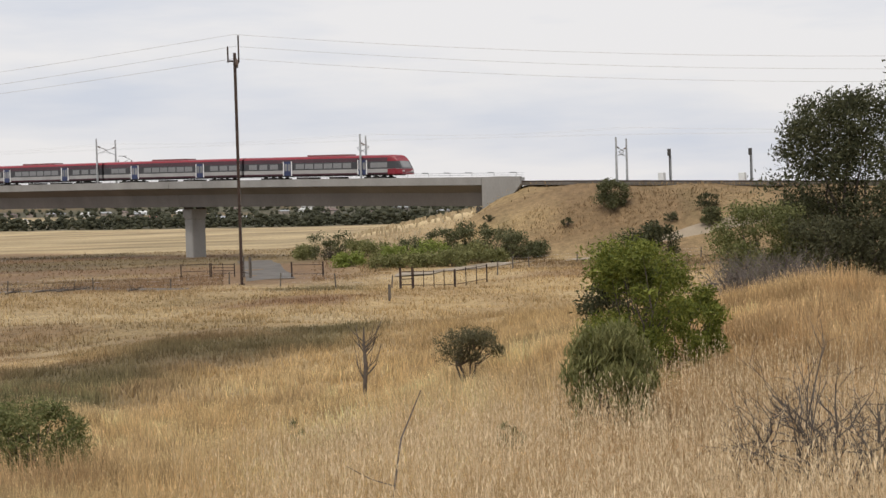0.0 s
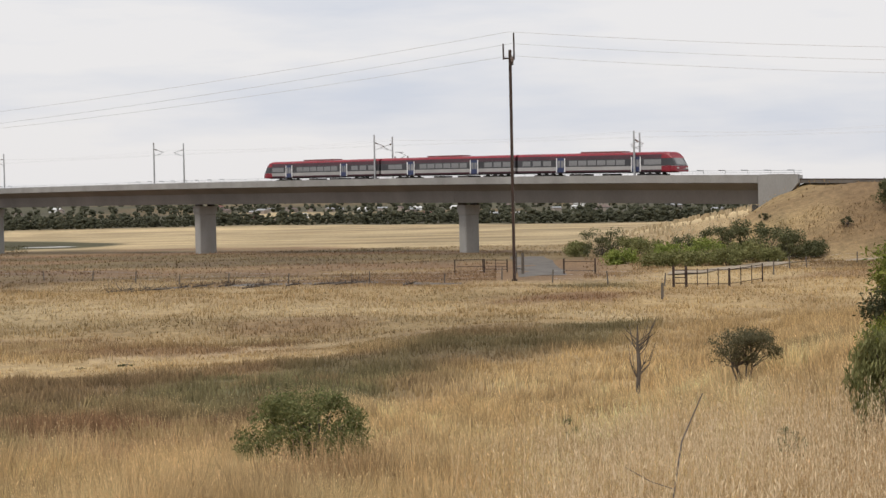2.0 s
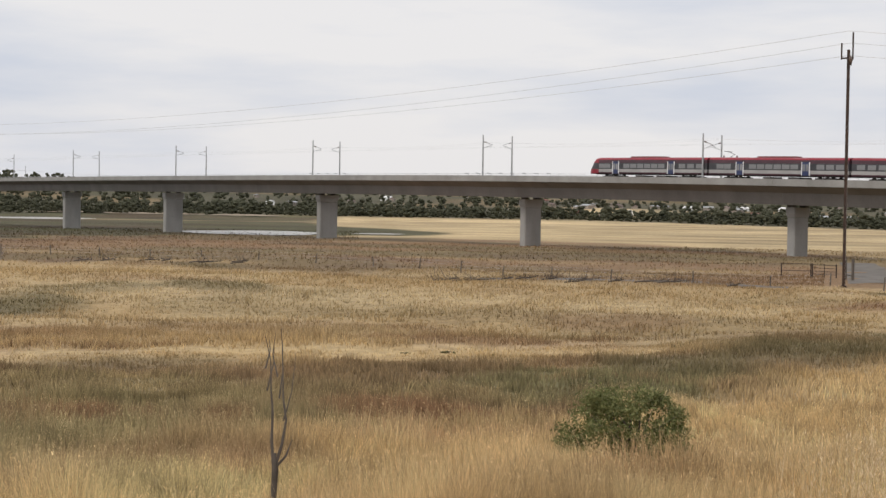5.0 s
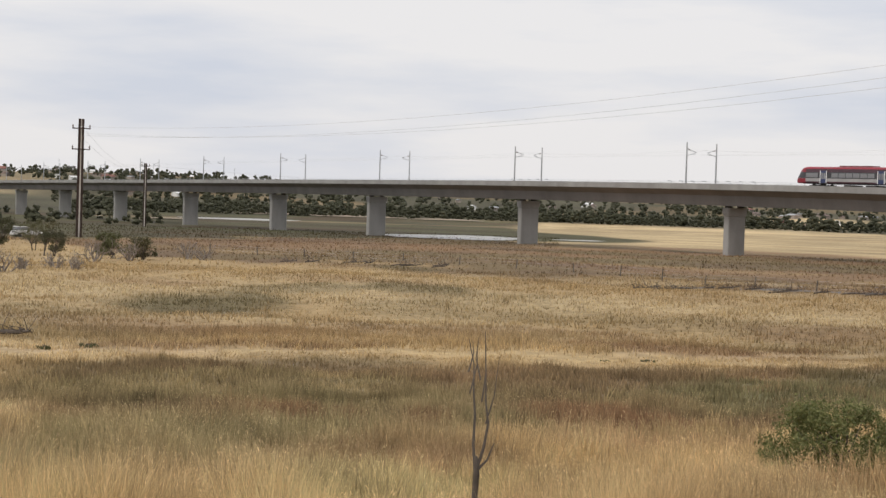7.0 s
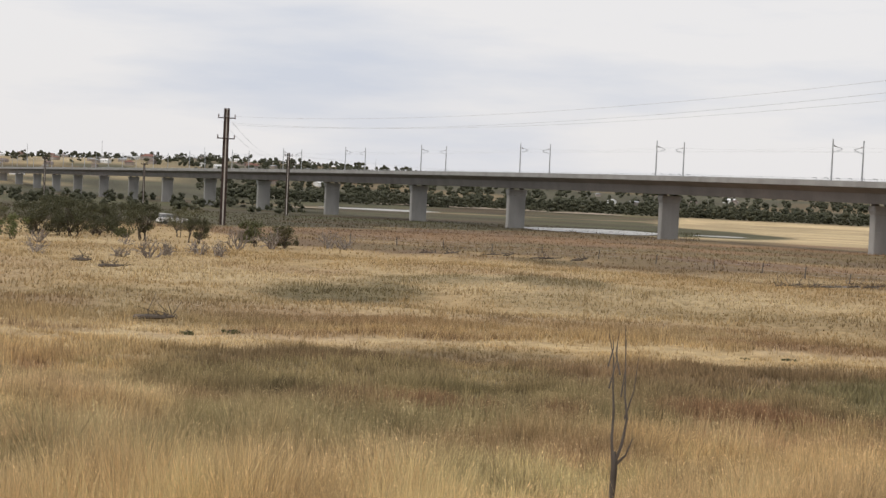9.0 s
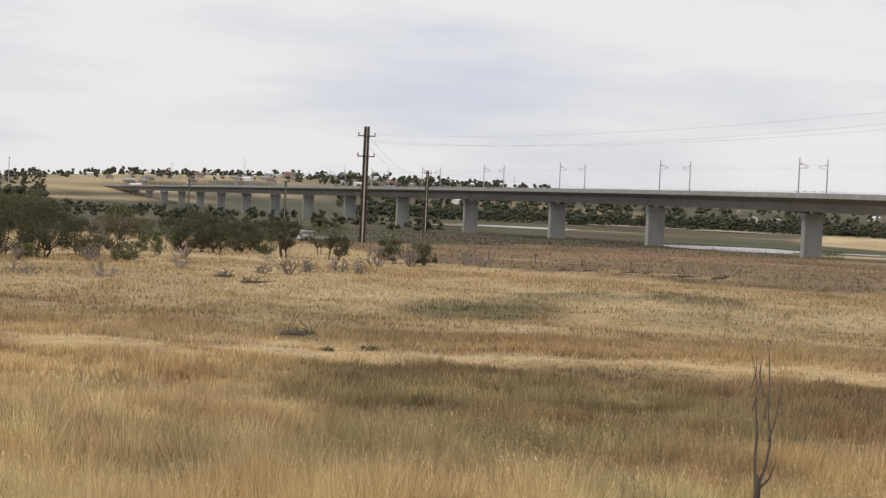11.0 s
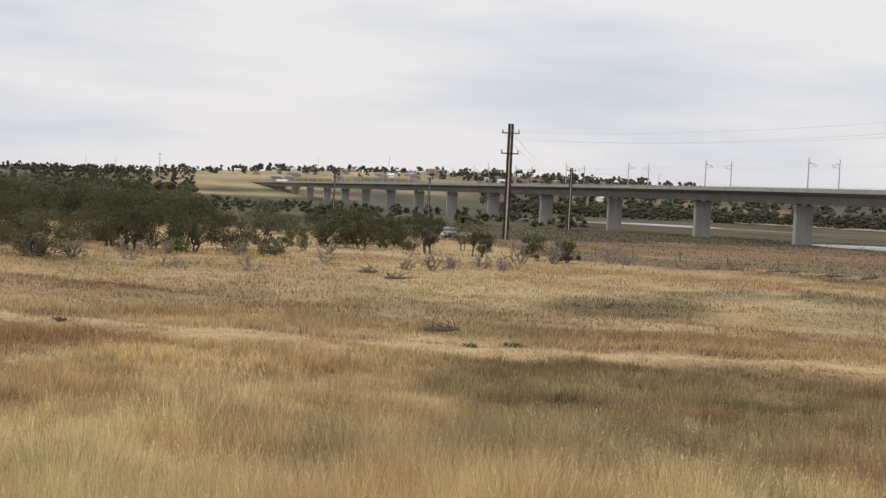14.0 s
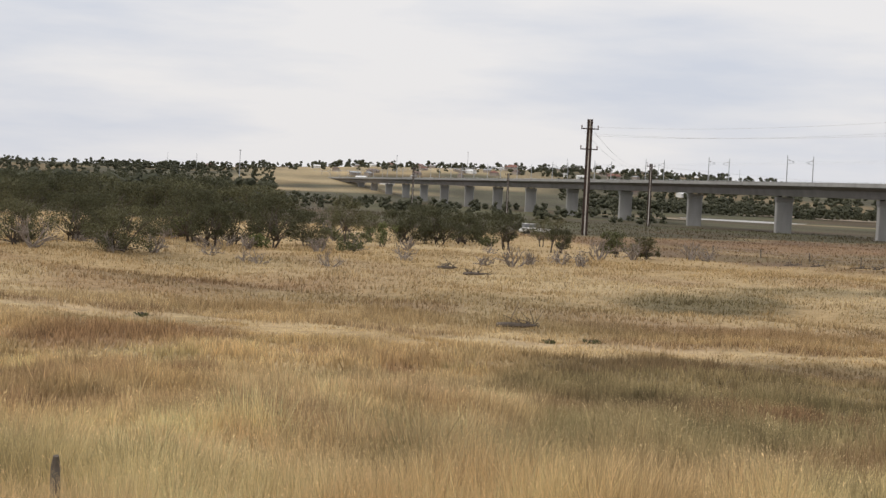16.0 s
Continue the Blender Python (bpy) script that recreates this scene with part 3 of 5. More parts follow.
for q in (-1.45, 1.45):
    for h, sag in ((5.75, 0.5), (5.0, 0.05)):
        w = bmesh.new()
        pts = []
        for a, b in zip(masts, masts[1:]):
            for k in range(6):
                s = a + (b - a) * k / 6
                pts.append(on_line(s, q, float(soffit(s)) + DEPTH - RAIL + h - sag * math.sin(math.pi * k / 6)))
        part("wire", tube(w, pts, 0.012, 3), WIRE, catenary)

# ---- electric train on the near track ----
def shell(x0, x1, prof, nose=0.0):
    """Skin of a profile (y, z) along the car; with a nose, the far end leans back towards the roof."""
    secs = []
    for k in range(7 if nose else 2):
        f = k / (6 if nose else 1)
        if nose and k:
            x = x1 - 1.9 + 1.9 * (k - 1) / 5
            u = (k - 1) / 5
            secs.append([(x - nose * max(0, z - 1.5) * 0.55 * u, y * (1 - 0.14 * u * u), z - (0.12 * u * u if z > 2.7 else 0)) for y, z in prof])
        else:
            secs.append([(x0 if k == 0 else x1, y, z) for y, z in prof])
    return sweep(bmesh.new(), secs)


def both(pts):
    return pts + [(-y, z) for y, z in reversed(pts)]


def railcar(s, front, pantograph, label):
    """One car; front is +1 or -1 where the cab is, 0 for the middle car."""
    ln = 23.9
    base = on_line(s, -1.3, float(soffit(s)) + DEPTH - RAIL)
    grade = math.degrees(math.atan(float(soffit(s + 12) - soffit(s - 12)) / 24))
    car = thing("railcar", Matrix.Translation(base) @ pose(0, 0, 0, 0, 0, AXIS + 90) @ pose(0, 0, 0, 0, -grade, 0) @ pose(0, 0, 0, 0, 0, 180 if front < 0 else 0) @ Matrix.Diagonal((1, 1, 0.9, 1)), label, "train", "cars of the train")
    a, b, nose = -ln / 2, ln / 2, 1.0 if front else 0.0
    part("skirt", shell(a, b, both([(1.36, 0.92), (1.43, 1.02), (1.44, 1.18)]), nose), MAROON, car, "dark maroon skirt panel")
    part("lower_panel", shell(a, b, both([(1.44, 1.184), (1.44, 1.68)]), nose), SILVER, car, "silver-grey lower side panel")
    part("window_band", shell(a, b, both([(1.44, 1.684), (1.44, 2.66)]), nose), BAND, car, "dark window band")
    part("cant_rail", shell(a, b, both([(1.44, 2.664), (1.4, 3.16)]), nose), MAROON, car, "dark maroon upper panel")
    part("roof", shell(a, b, both([(1.4, 3.164), (1.28, 3.38), (0.9, 3.52)]), nose), RED, car, "red curved roof")
    part("underframe", boxes((a + 0.1, b - (1.2 if front else 0.1), -1.25, 1.25, 0.8, 0.915)), UNDER, car)
    part("gangway", boxes((a - 0.32, a - 0.003, -0.7, 0.7, 0.95, 2.95)), UNDER, car, "black ribbed gangway")
    for f in (0.29, 0.765):
        x = a + ln * f
        for side in (1, -1):
            y0, y1 = sorted((side * 1.443, side * 1.475))
            door = part("door", boxes((x - 0.56, x + 0.56, y0, y1, 0.95, 2.9)), NAVY, car, "dark blue double door")
            for dx in (-0.27, 0.27):
                part("door_window", boxes((x + dx - 0.2, x + dx + 0.2, min(side * 1.476, side * 1.482), max(side * 1.476, side * 1.482), 1.6, 2.55)), PANE, door)
            for dx in (-0.63, 0.63):
                part("door_pillar", boxes((x + dx - 0.07, x + dx + 0.07, y0, y1, 0.95, 2.9)), WHITE, door)
    win = boxes((-0.62, 0.62, -0.008, 0.008, 1.84, 2.52))
    wme = mesh_of("window", win, PANE)
    for f in (0.06, 0.125, 0.19, 0.37, 0.43, 0.49, 0.55, 0.61, 0.67, 0.86, 0.915) if not front else (0.06, 0.13, 0.2, 0.37, 0.43, 0.49, 0.55, 0.61, 0.67, 0.84, 0.89):
        for side in (1, -1):
            w = part("window", wme, None, car)
            w.location = (a + ln * f, side * 1.446, 0)
    for f in (0.17, 0.83):
        x = a + ln * f
        bogie = part("bogie", boxes((x - 1.6, x + 1.6, 0.95, 1.1, 0.38, 0.62), (x - 1.6, x + 1.6, -1.1, -0.95, 0.38, 0.62), (x - 0.3, x + 0.3, -1.1, 1.1, 0.4, 0.72)), UNDER, car)
        for dx in (-1.1, 1.1):
            for y in (-0.72, 0.72):
                part("wheel", tube(bmesh.new(), [(x + dx, y - 0.06, 0.42), (x + dx, y + 0.06, 0.42)], 0.42, 14), UNDER, bogie)
    for f0, f1 in ((0.34, 0.42), (0.55, 0.6)):
        part("equipment_box", boxes((a + ln * f0, a + ln * f1, -1.2, 1.2, 0.45, 0.72, 0.04)), UNDER, car)
    part("roof_unit", boxes((a + ln * 0.4, a + ln * 0.66, -0.85, 0.85, 3.44, 3.72, 0.06)), ROOFGEAR, car, "dull red roof cooling unit")
    if front:
        part("cab_nose", shell(b - 1.95, b + 0.02, both([(1.38, 0.9), (1.455, 1.05), (1.46, 1.66)]), nose), RED, car, "red cab nose")
        part("cab_brow", shell(b - 1.95, b + 0.02, both([(1.458, 2.67), (1.418, 3.15)]), nose), RED, car, "red brow over the windscreen")
        part("cab_mask", boxes((b - 1.2, b - 0.75, -1.46, 1.46, 0.94, 1.7, 0.05)), RED, car, "red cab side")
        part("windscreen", sweep(bmesh.new(), [[(b + 0.015 - 0.55 * (z - 1.5), y, z) for z, y in ((1.8, -1.0), (1.8, 1.0), (2.7, 0.9), (2.7, -0.9))], [(b + 0.04 - 0.55 * (z - 1.5), y, z) for z, y in ((1.8, -1.0), (1.8, 1.0), (2.7, 0.9), (2.7, -0.9))]]), PANE, car)
        for y in (-0.9, 0.9):
            part("headlight", boxes((b - 0.02, b + 0.04, y - 0.16, y + 0.16, 1.3, 1.45)), WHITE, car)
    if pantograph:
        x = a + ln * 0.9
        pg = tube(bmesh.new(), [(x, 0, 3.5), (x - 1.0, 0, 3.95), (x + 0.3, 0, 4.4)], 0.05, 5)
        tube(pg, [(x + 0.3, -0.8, 4.42), (x + 0.3, 0.8, 4.42)], 0.04, 5)
        part("pantograph", pg, UNDER, car, "raised black pantograph")
        for dx in (-1.6, 0.8):
            part("roof_insulator", tube(bmesh.new(), [(x + dx, 0.3, 3.5), (x + dx, 0.3, 3.8)], 0.1, 6), PORCELAIN, car)
    return car


railcar(168.4, 1, False, "red, dark blue and grey leading railcar with a sloped cab")
railcar(144.1, 0, True, "red, dark blue and grey middle railcar with a raised pantograph")
railcar(119.8, -1, False, "red, dark blue and grey trailing railcar with a sloped cab")


# ---- steel-and-concrete power poles ----
def power_pole(az, r, height, arms, turn, label, wide=0.62, chan=0.11):
    p = polar(az, r)
    p.z = float(land(p.x, p.y)) - 0.3
    ob = thing("power_pole", Matrix.Translation(p) @ pose(0, 0, 0, 0, 0, turn), label, "power pole", "power poles of the line")
    for side in (-1, 1):
        part("steel_channel", sweep(bmesh.new(), [[(side * (w + u), v, z) for u, v in ((0, -0.1), (chan, -0.1), (chan, 0.1), (0, 0.1))] for z, w in ((0, wide / 2), (height * 0.3, wide / 2 * 1.05), (height, wide / 2 * 0.7))]), RUST, ob, "rust-brown steel channel")
    part("concrete_core", sweep(bmesh.new(), [[(u * w, v, z) for u, v in ((-1, -0.085), (1, -0.085), (1, 0.085), (-1, 0.085))] for z, w in ((0, wide / 2), (height * 0.3, wide / 2 * 1.05), (height - 0.02, wide / 2 * 0.7))]), POLE_CONC, ob, "pale concrete core")
    for z, half in arms:
        part("crossarm", boxes((-half, half, -0.21, -0.105, z - 0.08, z + 0.08)), RUST, ob)
        for u in (-half + 0.1, half - 0.1):
            ins = tube(bmesh.new(), [(u, -0.16, z + 0.08), (u, -0.16, z + 0.25), (u, -0.16, z + 0.3), (u, -0.16, z + 0.55)], [0.06, 0.09, 0.12, 0.05], 8)
            part("insulator", ins, PORCELAIN, ob)
    return ob, p


pole_a, pa = power_pole(7.15, 122.0, 17.6, ((16.6, 0.55),), 94, "tall rust-brown steel and concrete power pole beside the gate", wide=0.42)
part("top_post", tube(tube(tube(bmesh.new(), [(0, -0.3, 16.9), (0, -0.3, 18.9)], 0.06, 6), [(0, 0.5, 16.9), (0, 0.5, 18.1)], 0.06, 6), [(0, 0.5, 17.0), (0, -0.3, 17.0)], 0.06, 6), RUST, pole_a, "upright insulator bracket")
part("footing_plate", boxes((-0.3, 0.3, -0.2, 0.2, 0.2, 0.4)), RUST, pole_a)
pole_b, pb = power_pole(40.8, 240.0, 17.4, ((16.0, 1.3), (13.0, 1.3)), 47, "tall steel and concrete power pole with two crossarms above scrub", wide=0.2, chan=0.34)
pole_c, pc = power_pole(38.58, 398.0, 15.6, ((14.9, 1.0),), 40, "dark steel and concrete power pole on the green flat", wide=0.2, chan=0.3)
pole_d, pd = power_pole(46.9, 560.0, 14.5, ((13.9, 1.0),), 40, "slim power pole standing near the viaduct piers", wide=0.15, chan=0.25)
pole_e, pe = power_pole(43.55, 520.0, 13.5, ((13.0, 1.0),), 40, "slim power pole standing near the viaduct piers", wide=0.15, chan=0.25)
far_right = polar(-52, 160)
far_right.z = EYE + 13.5
lines = thing("power_lines", Matrix(), "three thin bare power lines slung between poles", "wire")


def hang(a, b, sag, thick=0.017):
    pts = [Vector(a).lerp(Vector(b), k / 24) - Vector((0, 0, sag * 4 * (k / 24) * (1 - k / 24))) for k in range(25)]
    part("conductor", tube(bmesh.new(), pts, thick, 4), WIRE, lines)


for dz, off, dzb in ((18.95, -0.3, 16.3), (18.15, 0.5, 15.0), (17.2, 0.1, 15.3)):
    a = pa + Vector((0, off, dz))
    hang(a, far_right + Vector((0, off * 2, dz - 18.95)), 4.2)
    hang(a, pb + Vector((0.9 if off > 0 else -0.9, 0, dzb)), 2.3)
for u in (-0.9, 0.9):
    hang(pb + Vector((u, 0, 15.6)), pc + Vector((u, 0, 15.1)), 2.5)
hang(pc + Vector((0, 0, 15.0)), polar(12, 620, EYE + 12), 3.5, 0.03)

# ---- plants: makers ----
def cards(name, co, tip, side, material):
    """A mesh of small rhombic leaves: middle points, half lengths and half widths as vectors."""
    n = len(co)
    v = np.stack([co - tip, co + side, co + tip, co - side], 1).reshape(-1, 3)
    me = bpy.data.meshes.new(name)
    me.vertices.add(4 * n)
    me.vertices.foreach_set("co", v.ravel())
    me.loops.add(4 * n)
    me.loops.foreach_set("vertex_index", np.arange(4 * n, dtype=np.int32))
    me.polygons.add(n)
    me.polygons.foreach_set("loop_start", np.arange(0, 4 * n, 4, dtype=np.int32))
    me.polygons.foreach_set("loop_total", np.full(n, 4, dtype=np.int32))
    me.update()
    me.validate()
    me.materials.append(material)
    return me


def unit(rng, n):
    v = rng.normal(size=(n, 3))
    return v / np.linalg.norm(v, axis=1)[:, None]


def leaf_cloud(name, rng, clumps, per, size, material, upright=0.0, fill=0.45, slim=0.2):
    """Leaves in clumps (x, y, z, radius), thicker towards each clump's skin."""
    c = np.repeat(np.array(clumps), per, 0)
    n = len(c)
    d = unit(rng, n)
    d[:, 2] *= 0.85
    co = c[:, :3] + d * (c[:, 3] * rng.random(n) ** fill * (0.8 + 0.45 * rng.random(n)))[:, None]
    t = unit(rng, n)
    t[:, 2] += upright
    t /= np.linalg.norm(t, axis=1)[:, None]
    s = np.cross(t, unit(rng, n))
    s /= np.linalg.norm(s, axis=1)[:, None] + 1e-6
    ln = size * (0.55 + 0.9 * rng.random(n))[:, None]
    return cards(name, co, t * ln * 0.5, s * ln * slim, material)


def crown_clumps(rng, height, radius, base, count, clump, lop=0.0):
    out = []
    for k in range(count):
        a, f = rng.random() * math.tau, rng.random()
        z = base + (height - base) * (0.08 + 0.92 * f)
        w = radius * math.sqrt(max(0.05, 1 - ((z - (base + height) * 0.48) / ((height - base) * 0.62)) ** 2))
        q = w * rng.random() ** 0.5
        out.append((q * math.cos(a) + lop * (z / height) * radius, q * math.sin(a), min(z, height - clump * 0.6), clump * (0.65 + 0.7 * rng.random())))
    return out


def limbs(rng, clumps, stems, thick, base):
    out = []
    for k in range(stems):
        bm = bmesh.new()
        out.append(bm)
        a = rng.random() * math.tau
        foot = Vector((0.25 * thick * 8 * math.cos(a) * (stems > 1), 0.25 * thick * 8 * math.sin(a) * (stems > 1), -0.25))
        fork = Vector((foot.x * 2.2 + rng.normal() * 0.1, foot.y * 2.2 + rng.normal() * 0.1, base * 0.75))
        tube(bm, [foot, foot.lerp(fork, 0.5) + Vector((rng.normal() * thick, rng.normal() * thick, 0)), fork], [thick, thick * 0.85, thick * 0.7], 7)
        for c in clumps[k::stems][:7]:
            end = Vector(c[:3])
            mid = fork.lerp(end, 0.5) + Vector((rng.normal(), rng.normal(), rng.normal())) * 0.12 * end.length * 0.4
            tube(bm, [fork, mid, end], [thick * 0.55, thick * 0.35, thick * 0.1], 5)
    return out


def tree(name, m, label, category, seed, height, radius, base, count, clump, per, leaf, material, stems=1, thick=0.12, group="", lop=0.0, upright=0.0, slim=0.2):
    rng = np.random.default_rng(seed)
    ob = thing(name, m, label, category, group)
    cl = crown_clumps(rng, height, radius, base, count, clump, lop)
    for bm in limbs(rng, cl, stems, thick, max(base, 0.35)):
        part("trunk" if stems == 1 else "stem", bm, BARK, ob)
    part("crown", leaf_cloud("crown", rng, cl, per, leaf, material, upright, 0.45, slim), None, ob)
    return ob


def bare(name, m, label, category, seed, height, spread, stems, thick, depth=3, group="", material=None, up=0.8):
    """Leafless tree or shrub: forking tapered limbs."""
    rng = np.random.default_rng(seed)
    ob = thing(name, m, label, category, group)
    bm, fine = bmesh.new(), bmesh.new()

    def grow(p, d, ln, th, lev):
        mid = p + d * ln * 0.5 + Vector(rng.normal(size=3)) * ln * 0.06
        end = p + d * ln + Vector(rng.normal(size=3)) * ln * 0.08
        tube(bm if lev > 1 else fine, [p, mid, end], [th, th * 0.8, th * 0.55], 6 if lev > 1 else 3)
        if lev > 0:
            for _ in range(2 + (rng.random() > 0.5)):
                nd = (d + Vector(rng.normal(size=3)) * spread + Vector((0, 0, 0.25 * up))).normalized()
                grow(mid.lerp(end, 0.3 + 0.7 * rng.random()), nd, ln * (0.5 + 0.3 * rng.random()), th * 0.55, lev - 1)

    for k in range(stems):
        d = Vector((rng.normal() * spread * 0.6, rng.normal() * spread * 0.6, up)).normalized()
        grow(Vector((rng.normal() * thick * 1.5 * (stems > 1), rng.normal() * thick * 1.5 * (stems > 1), -0.15)), d, height * 0.45, thick, depth)
    part("trunk", bm, material or DEADWOOD, ob)
    tagged(part("twig_spray", fine, material or DEADWOOD, ob), kind="stuff")
    return ob


def spot(az, r, dz=0.0, turn=0.0, scale=1.0):
    p = polar(az, r)
    return Matrix.Translation((p.x, p.y, float(land(p.x, p.y)) + dz)) @ pose(0, 0, 0, 0, 0, turn) @ Matrix.Scale(scale, 4)


# ---- shrubs on the near slope ----
tree("shrub", spot(-6.75, 19.2), "fresh green wattle shrub standing in dry grass", "shrub", 1, 1.95, 0.7, 0.1, 70, 0.22, 280, 0.065, GREEN_LIVE, 4, 0.03, "shrubs on the slope", 0.0, 0.3, 0.13)
tree("shrub", spot(-6.2, 21.5), "fresh green wattle shrub standing in dry grass", "shrub", 2, 1.7, 0.5, 0.1, 26, 0.22, 260, 0.06, GREEN_DARK, 3, 0.03, "shrubs on the slope")
tree("shrub", spot(-8.9, 21.4), "small green wattle shrub beside a larger one", "shrub", 3, 1.15, 0.32, 0.05, 24, 0.15, 240, 0.055, GREEN_LIVE, 3, 0.02, "shrubs on the slope")
tree("shrub", spot(-5.75, 15.0), "grey-green feathery shrub with upright shoots", "shrub", 4, 1.2, 0.36, 0.02, 46, 0.15, 260, 0.085, GREEN_SAGE, 5, 0.02, "shrubs on the slope", 0.0, 1.4, 0.08)
tree("shrub", spot(14.75, 20.0, -0.1, 0, 0.94), "rounded olive-green shrub low in golden grass", "shrub", 5, 1.12, 0.86, 0.1, 70, 0.2, 230, 0.05, GREEN_MOSS, 5, 0.03, "shrubs on the slope")
tree("shrub", spot(-0.7, 31.0, 0.1), "dusty brown-green shrub with bare lower stems", "shrub", 6, 0.95, 0.66, 0.35, 40, 0.17, 190, 0.045, BROWN_LEAF, 5, 0.025, "shrubs on the slope")
snag = thing("dead_tree", spot(2.93, 33.5), "small dead tree with a dark upright trunk and grey side branches", "dead tree", "dead trees on the slope")
part("trunk", tube(bmesh.new(), [(0.0, 0, -0.2), (-0.01, 0, 0.5), (0.02, 0, 0.95), (-0.01, 0.02, 1.35), (0.0, 0, 1.75)], [0.05, 0.042, 0.045, 0.03, 0.01], 8), BARK, snag)
snags = np.random.default_rng(77)
for k in range(19):
    z0 = 0.6 + 0.85 * snags.random() ** 1.4
    u = (-1 if k % 3 == 0 else 1) * (0.12 + 0.3 * snags.random())
    part("branch", tube(bmesh.new(), [(0, 0, z0), (u * 0.6, snags.normal() * 0.1, z0 + 0.2), (u, snags.normal() * 0.15, z0 + 0.3 + 0.35 * snags.random())], [0.013, 0.01, 0.004], 5), BARK, snag)
sapling = thing("dead_tree", spot(27.35, 11.3), "slender dead sapling with tall thin upright branches", "dead tree", "dead trees on the slope")
part("trunk", tube(bmesh.new(), [(-0.02, 0, -0.2), (0.0, 0, 0.3), (0.01, 0, 0.5), (0.005, 0, 0.62)], [0.027, 0.022, 0.024, 0.012], 8), BARK, sapling)
for bend in (((0.0, 0.5), (-0.03, 0.7), (-0.035, 0.9), (-0.06, 1.05), (-0.075, 1.25), (-0.13, 1.42)), ((0.0, 0.5), (0.05, 0.68), (0.07, 0.85), (0.035, 1.0), (0.02, 1.2), (-0.005, 1.48)),
             ((0.01, 0.52), (0.08, 0.6), (0.12, 0.72)), ((0.035, 1.0), (0.05, 1.2), (0.035, 1.4)), ((0.07, 0.85), (0.12, 1.05), (0.14, 1.32)), ((-0.06, 1.05), (-0.02, 1.25), (-0.03, 1.36)), ((0.02, 1.15), (-0.03, 1.3), (-0.02, 1.45)), ((-0.075, 1.2), (-0.05, 1.33), (-0.07, 1.42))):
    thin0 = 0.0125 if bend[0][1] < 0.6 else 0.0065
    part("branch", tube(bmesh.new(), [(u, 0.02 * k, z) for k, (u, z) in enumerate(bend)], [thin0 * (1 - 0.8 * k / (len(bend) - 1)) for k in range(len(bend))], 5), BARK, sapling)
bare("dead_shrub", spot(-13.3, 10.2), "bare grey-brown thorny shrub among oat grass", "dead shrub", 9, 1.25, 0.62, 11, 0.02, 4, "dead shrubs", BARK, 0.7)
bare("dead_shrub", spot(-15.2, 10.4), "bare grey-brown thorny shrub among oat grass", "dead shrub", 10, 1.5, 0.58, 11, 0.02, 4, "dead shrubs", BARK, 0.7)
bare("dead_shrub", spot(2.6, 11.5), "low bare grey twiggy shrub among oat grass", "dead shrub", 11, 0.35, 0.9, 6, 0.008, 3, "dead shrubs", None, 0.4)
bare("dead_shrub", spot(4.6, 11.2), "low bare grey twiggy shrub among oat grass", "dead shrub", 12, 0.38, 0.9, 6, 0.008, 3, "dead shrubs", None, 0.4)
stalk = thing("dry_stalk", spot(2.35, 9.2), "long thin bent brown stalk leaning over grass", "dry stalk")
part("stem", tube(bmesh.new(), [(0, 0, -0.1), (0.01, 0, 0.25), (0.05, 0, 0.55), (0.1, 0.0, 0.85), (0.22, 0.02, 1.12)], [0.007, 0.007, 0.006, 0.005, 0.003], 5), DEADWOOD, stalk)
part("side_twig", tube(bmesh.new(), [(0.055, 0, 0.58), (-0.08, 0.02, 0.62), (-0.22, 0.02, 0.7)], [0.004, 0.003, 0.002], 4), DEADWOOD, stalk)
for az, r, sd in ((-2.0, 14.5, 21), (5.4, 21.0, 22), (-2.3, 14.2, 23)):
    tree("weed", spot(az, r), "small green thistle standing in dry grass", "weed", sd, 0.5, 0.08, 0.1, 7, 0.06, 60, 0.05, GREEN_GREY, 1, 0.008, "weeds")
for az, r, sd, s in ((28.2, 43.0, 24, 1.0), (20.9, 62.0, 25, 0.9), (22.4, 62.0, 26, 0.7), (19.3, 61.5, 27, 0.6), (40.5, 61.5, 28, 1.2), (42.0, 61.0, 29, 1.2), (56.2, 63.0, 30, 1.2), (31.9, 33.0, 31, 0.8), (24.6, 44.0, 32, 0.8), (12.7, 66.0, 33, 1.0)):
    tree("weed", spot(az, r, -0.05, 0, s * 0.62), "low dark green tussock in dry grass", "weed", sd, 0.24, 0.55, 0.01, 14, 0.1, 50, 0.08, GREEN_OLIVE, 3, 0.01, "weeds")

# ---- trees at the railway bank ----
tree("tree", spot(-13.9, 62), "tall dark green she-oak with a dense drooping crown", "tree", 41, 7.6, 2.75, -0.3, 200, 0.66, 190, 0.15, GREEN_DARK, 3, 0.14, "trees by the bank")
tree("tree", spot(-17.5, 58), "tall dark green she-oak with a dense drooping crown", "tree", 42, 8.2, 2.6, -0.3, 110, 0.75, 150, 0.16, GREEN_DARK, 2, 0.14, "trees by the bank")
tree("tree", spot(-11.2, 60, 0.1), "broad green bushy tree at the foot of a bank", "tree", 43, 3.3, 1.8, 0.0, 110, 0.5, 170, 0.12, GREEN_MOSS, 3, 0.1, "trees by the bank")
for az, r, sd in ((-13.2, 58, 401), (-15.0, 58, 402), (-16.6, 57, 403)):
    tree("shrub", spot(az, r), "dense dark green shrub under a she-oak", "shrub", sd, 2.7, 1.6, 0.0, 55, 0.5, 120, 0.14, WOOD_DARK, 3, 0.06, "shrubs by the bank")
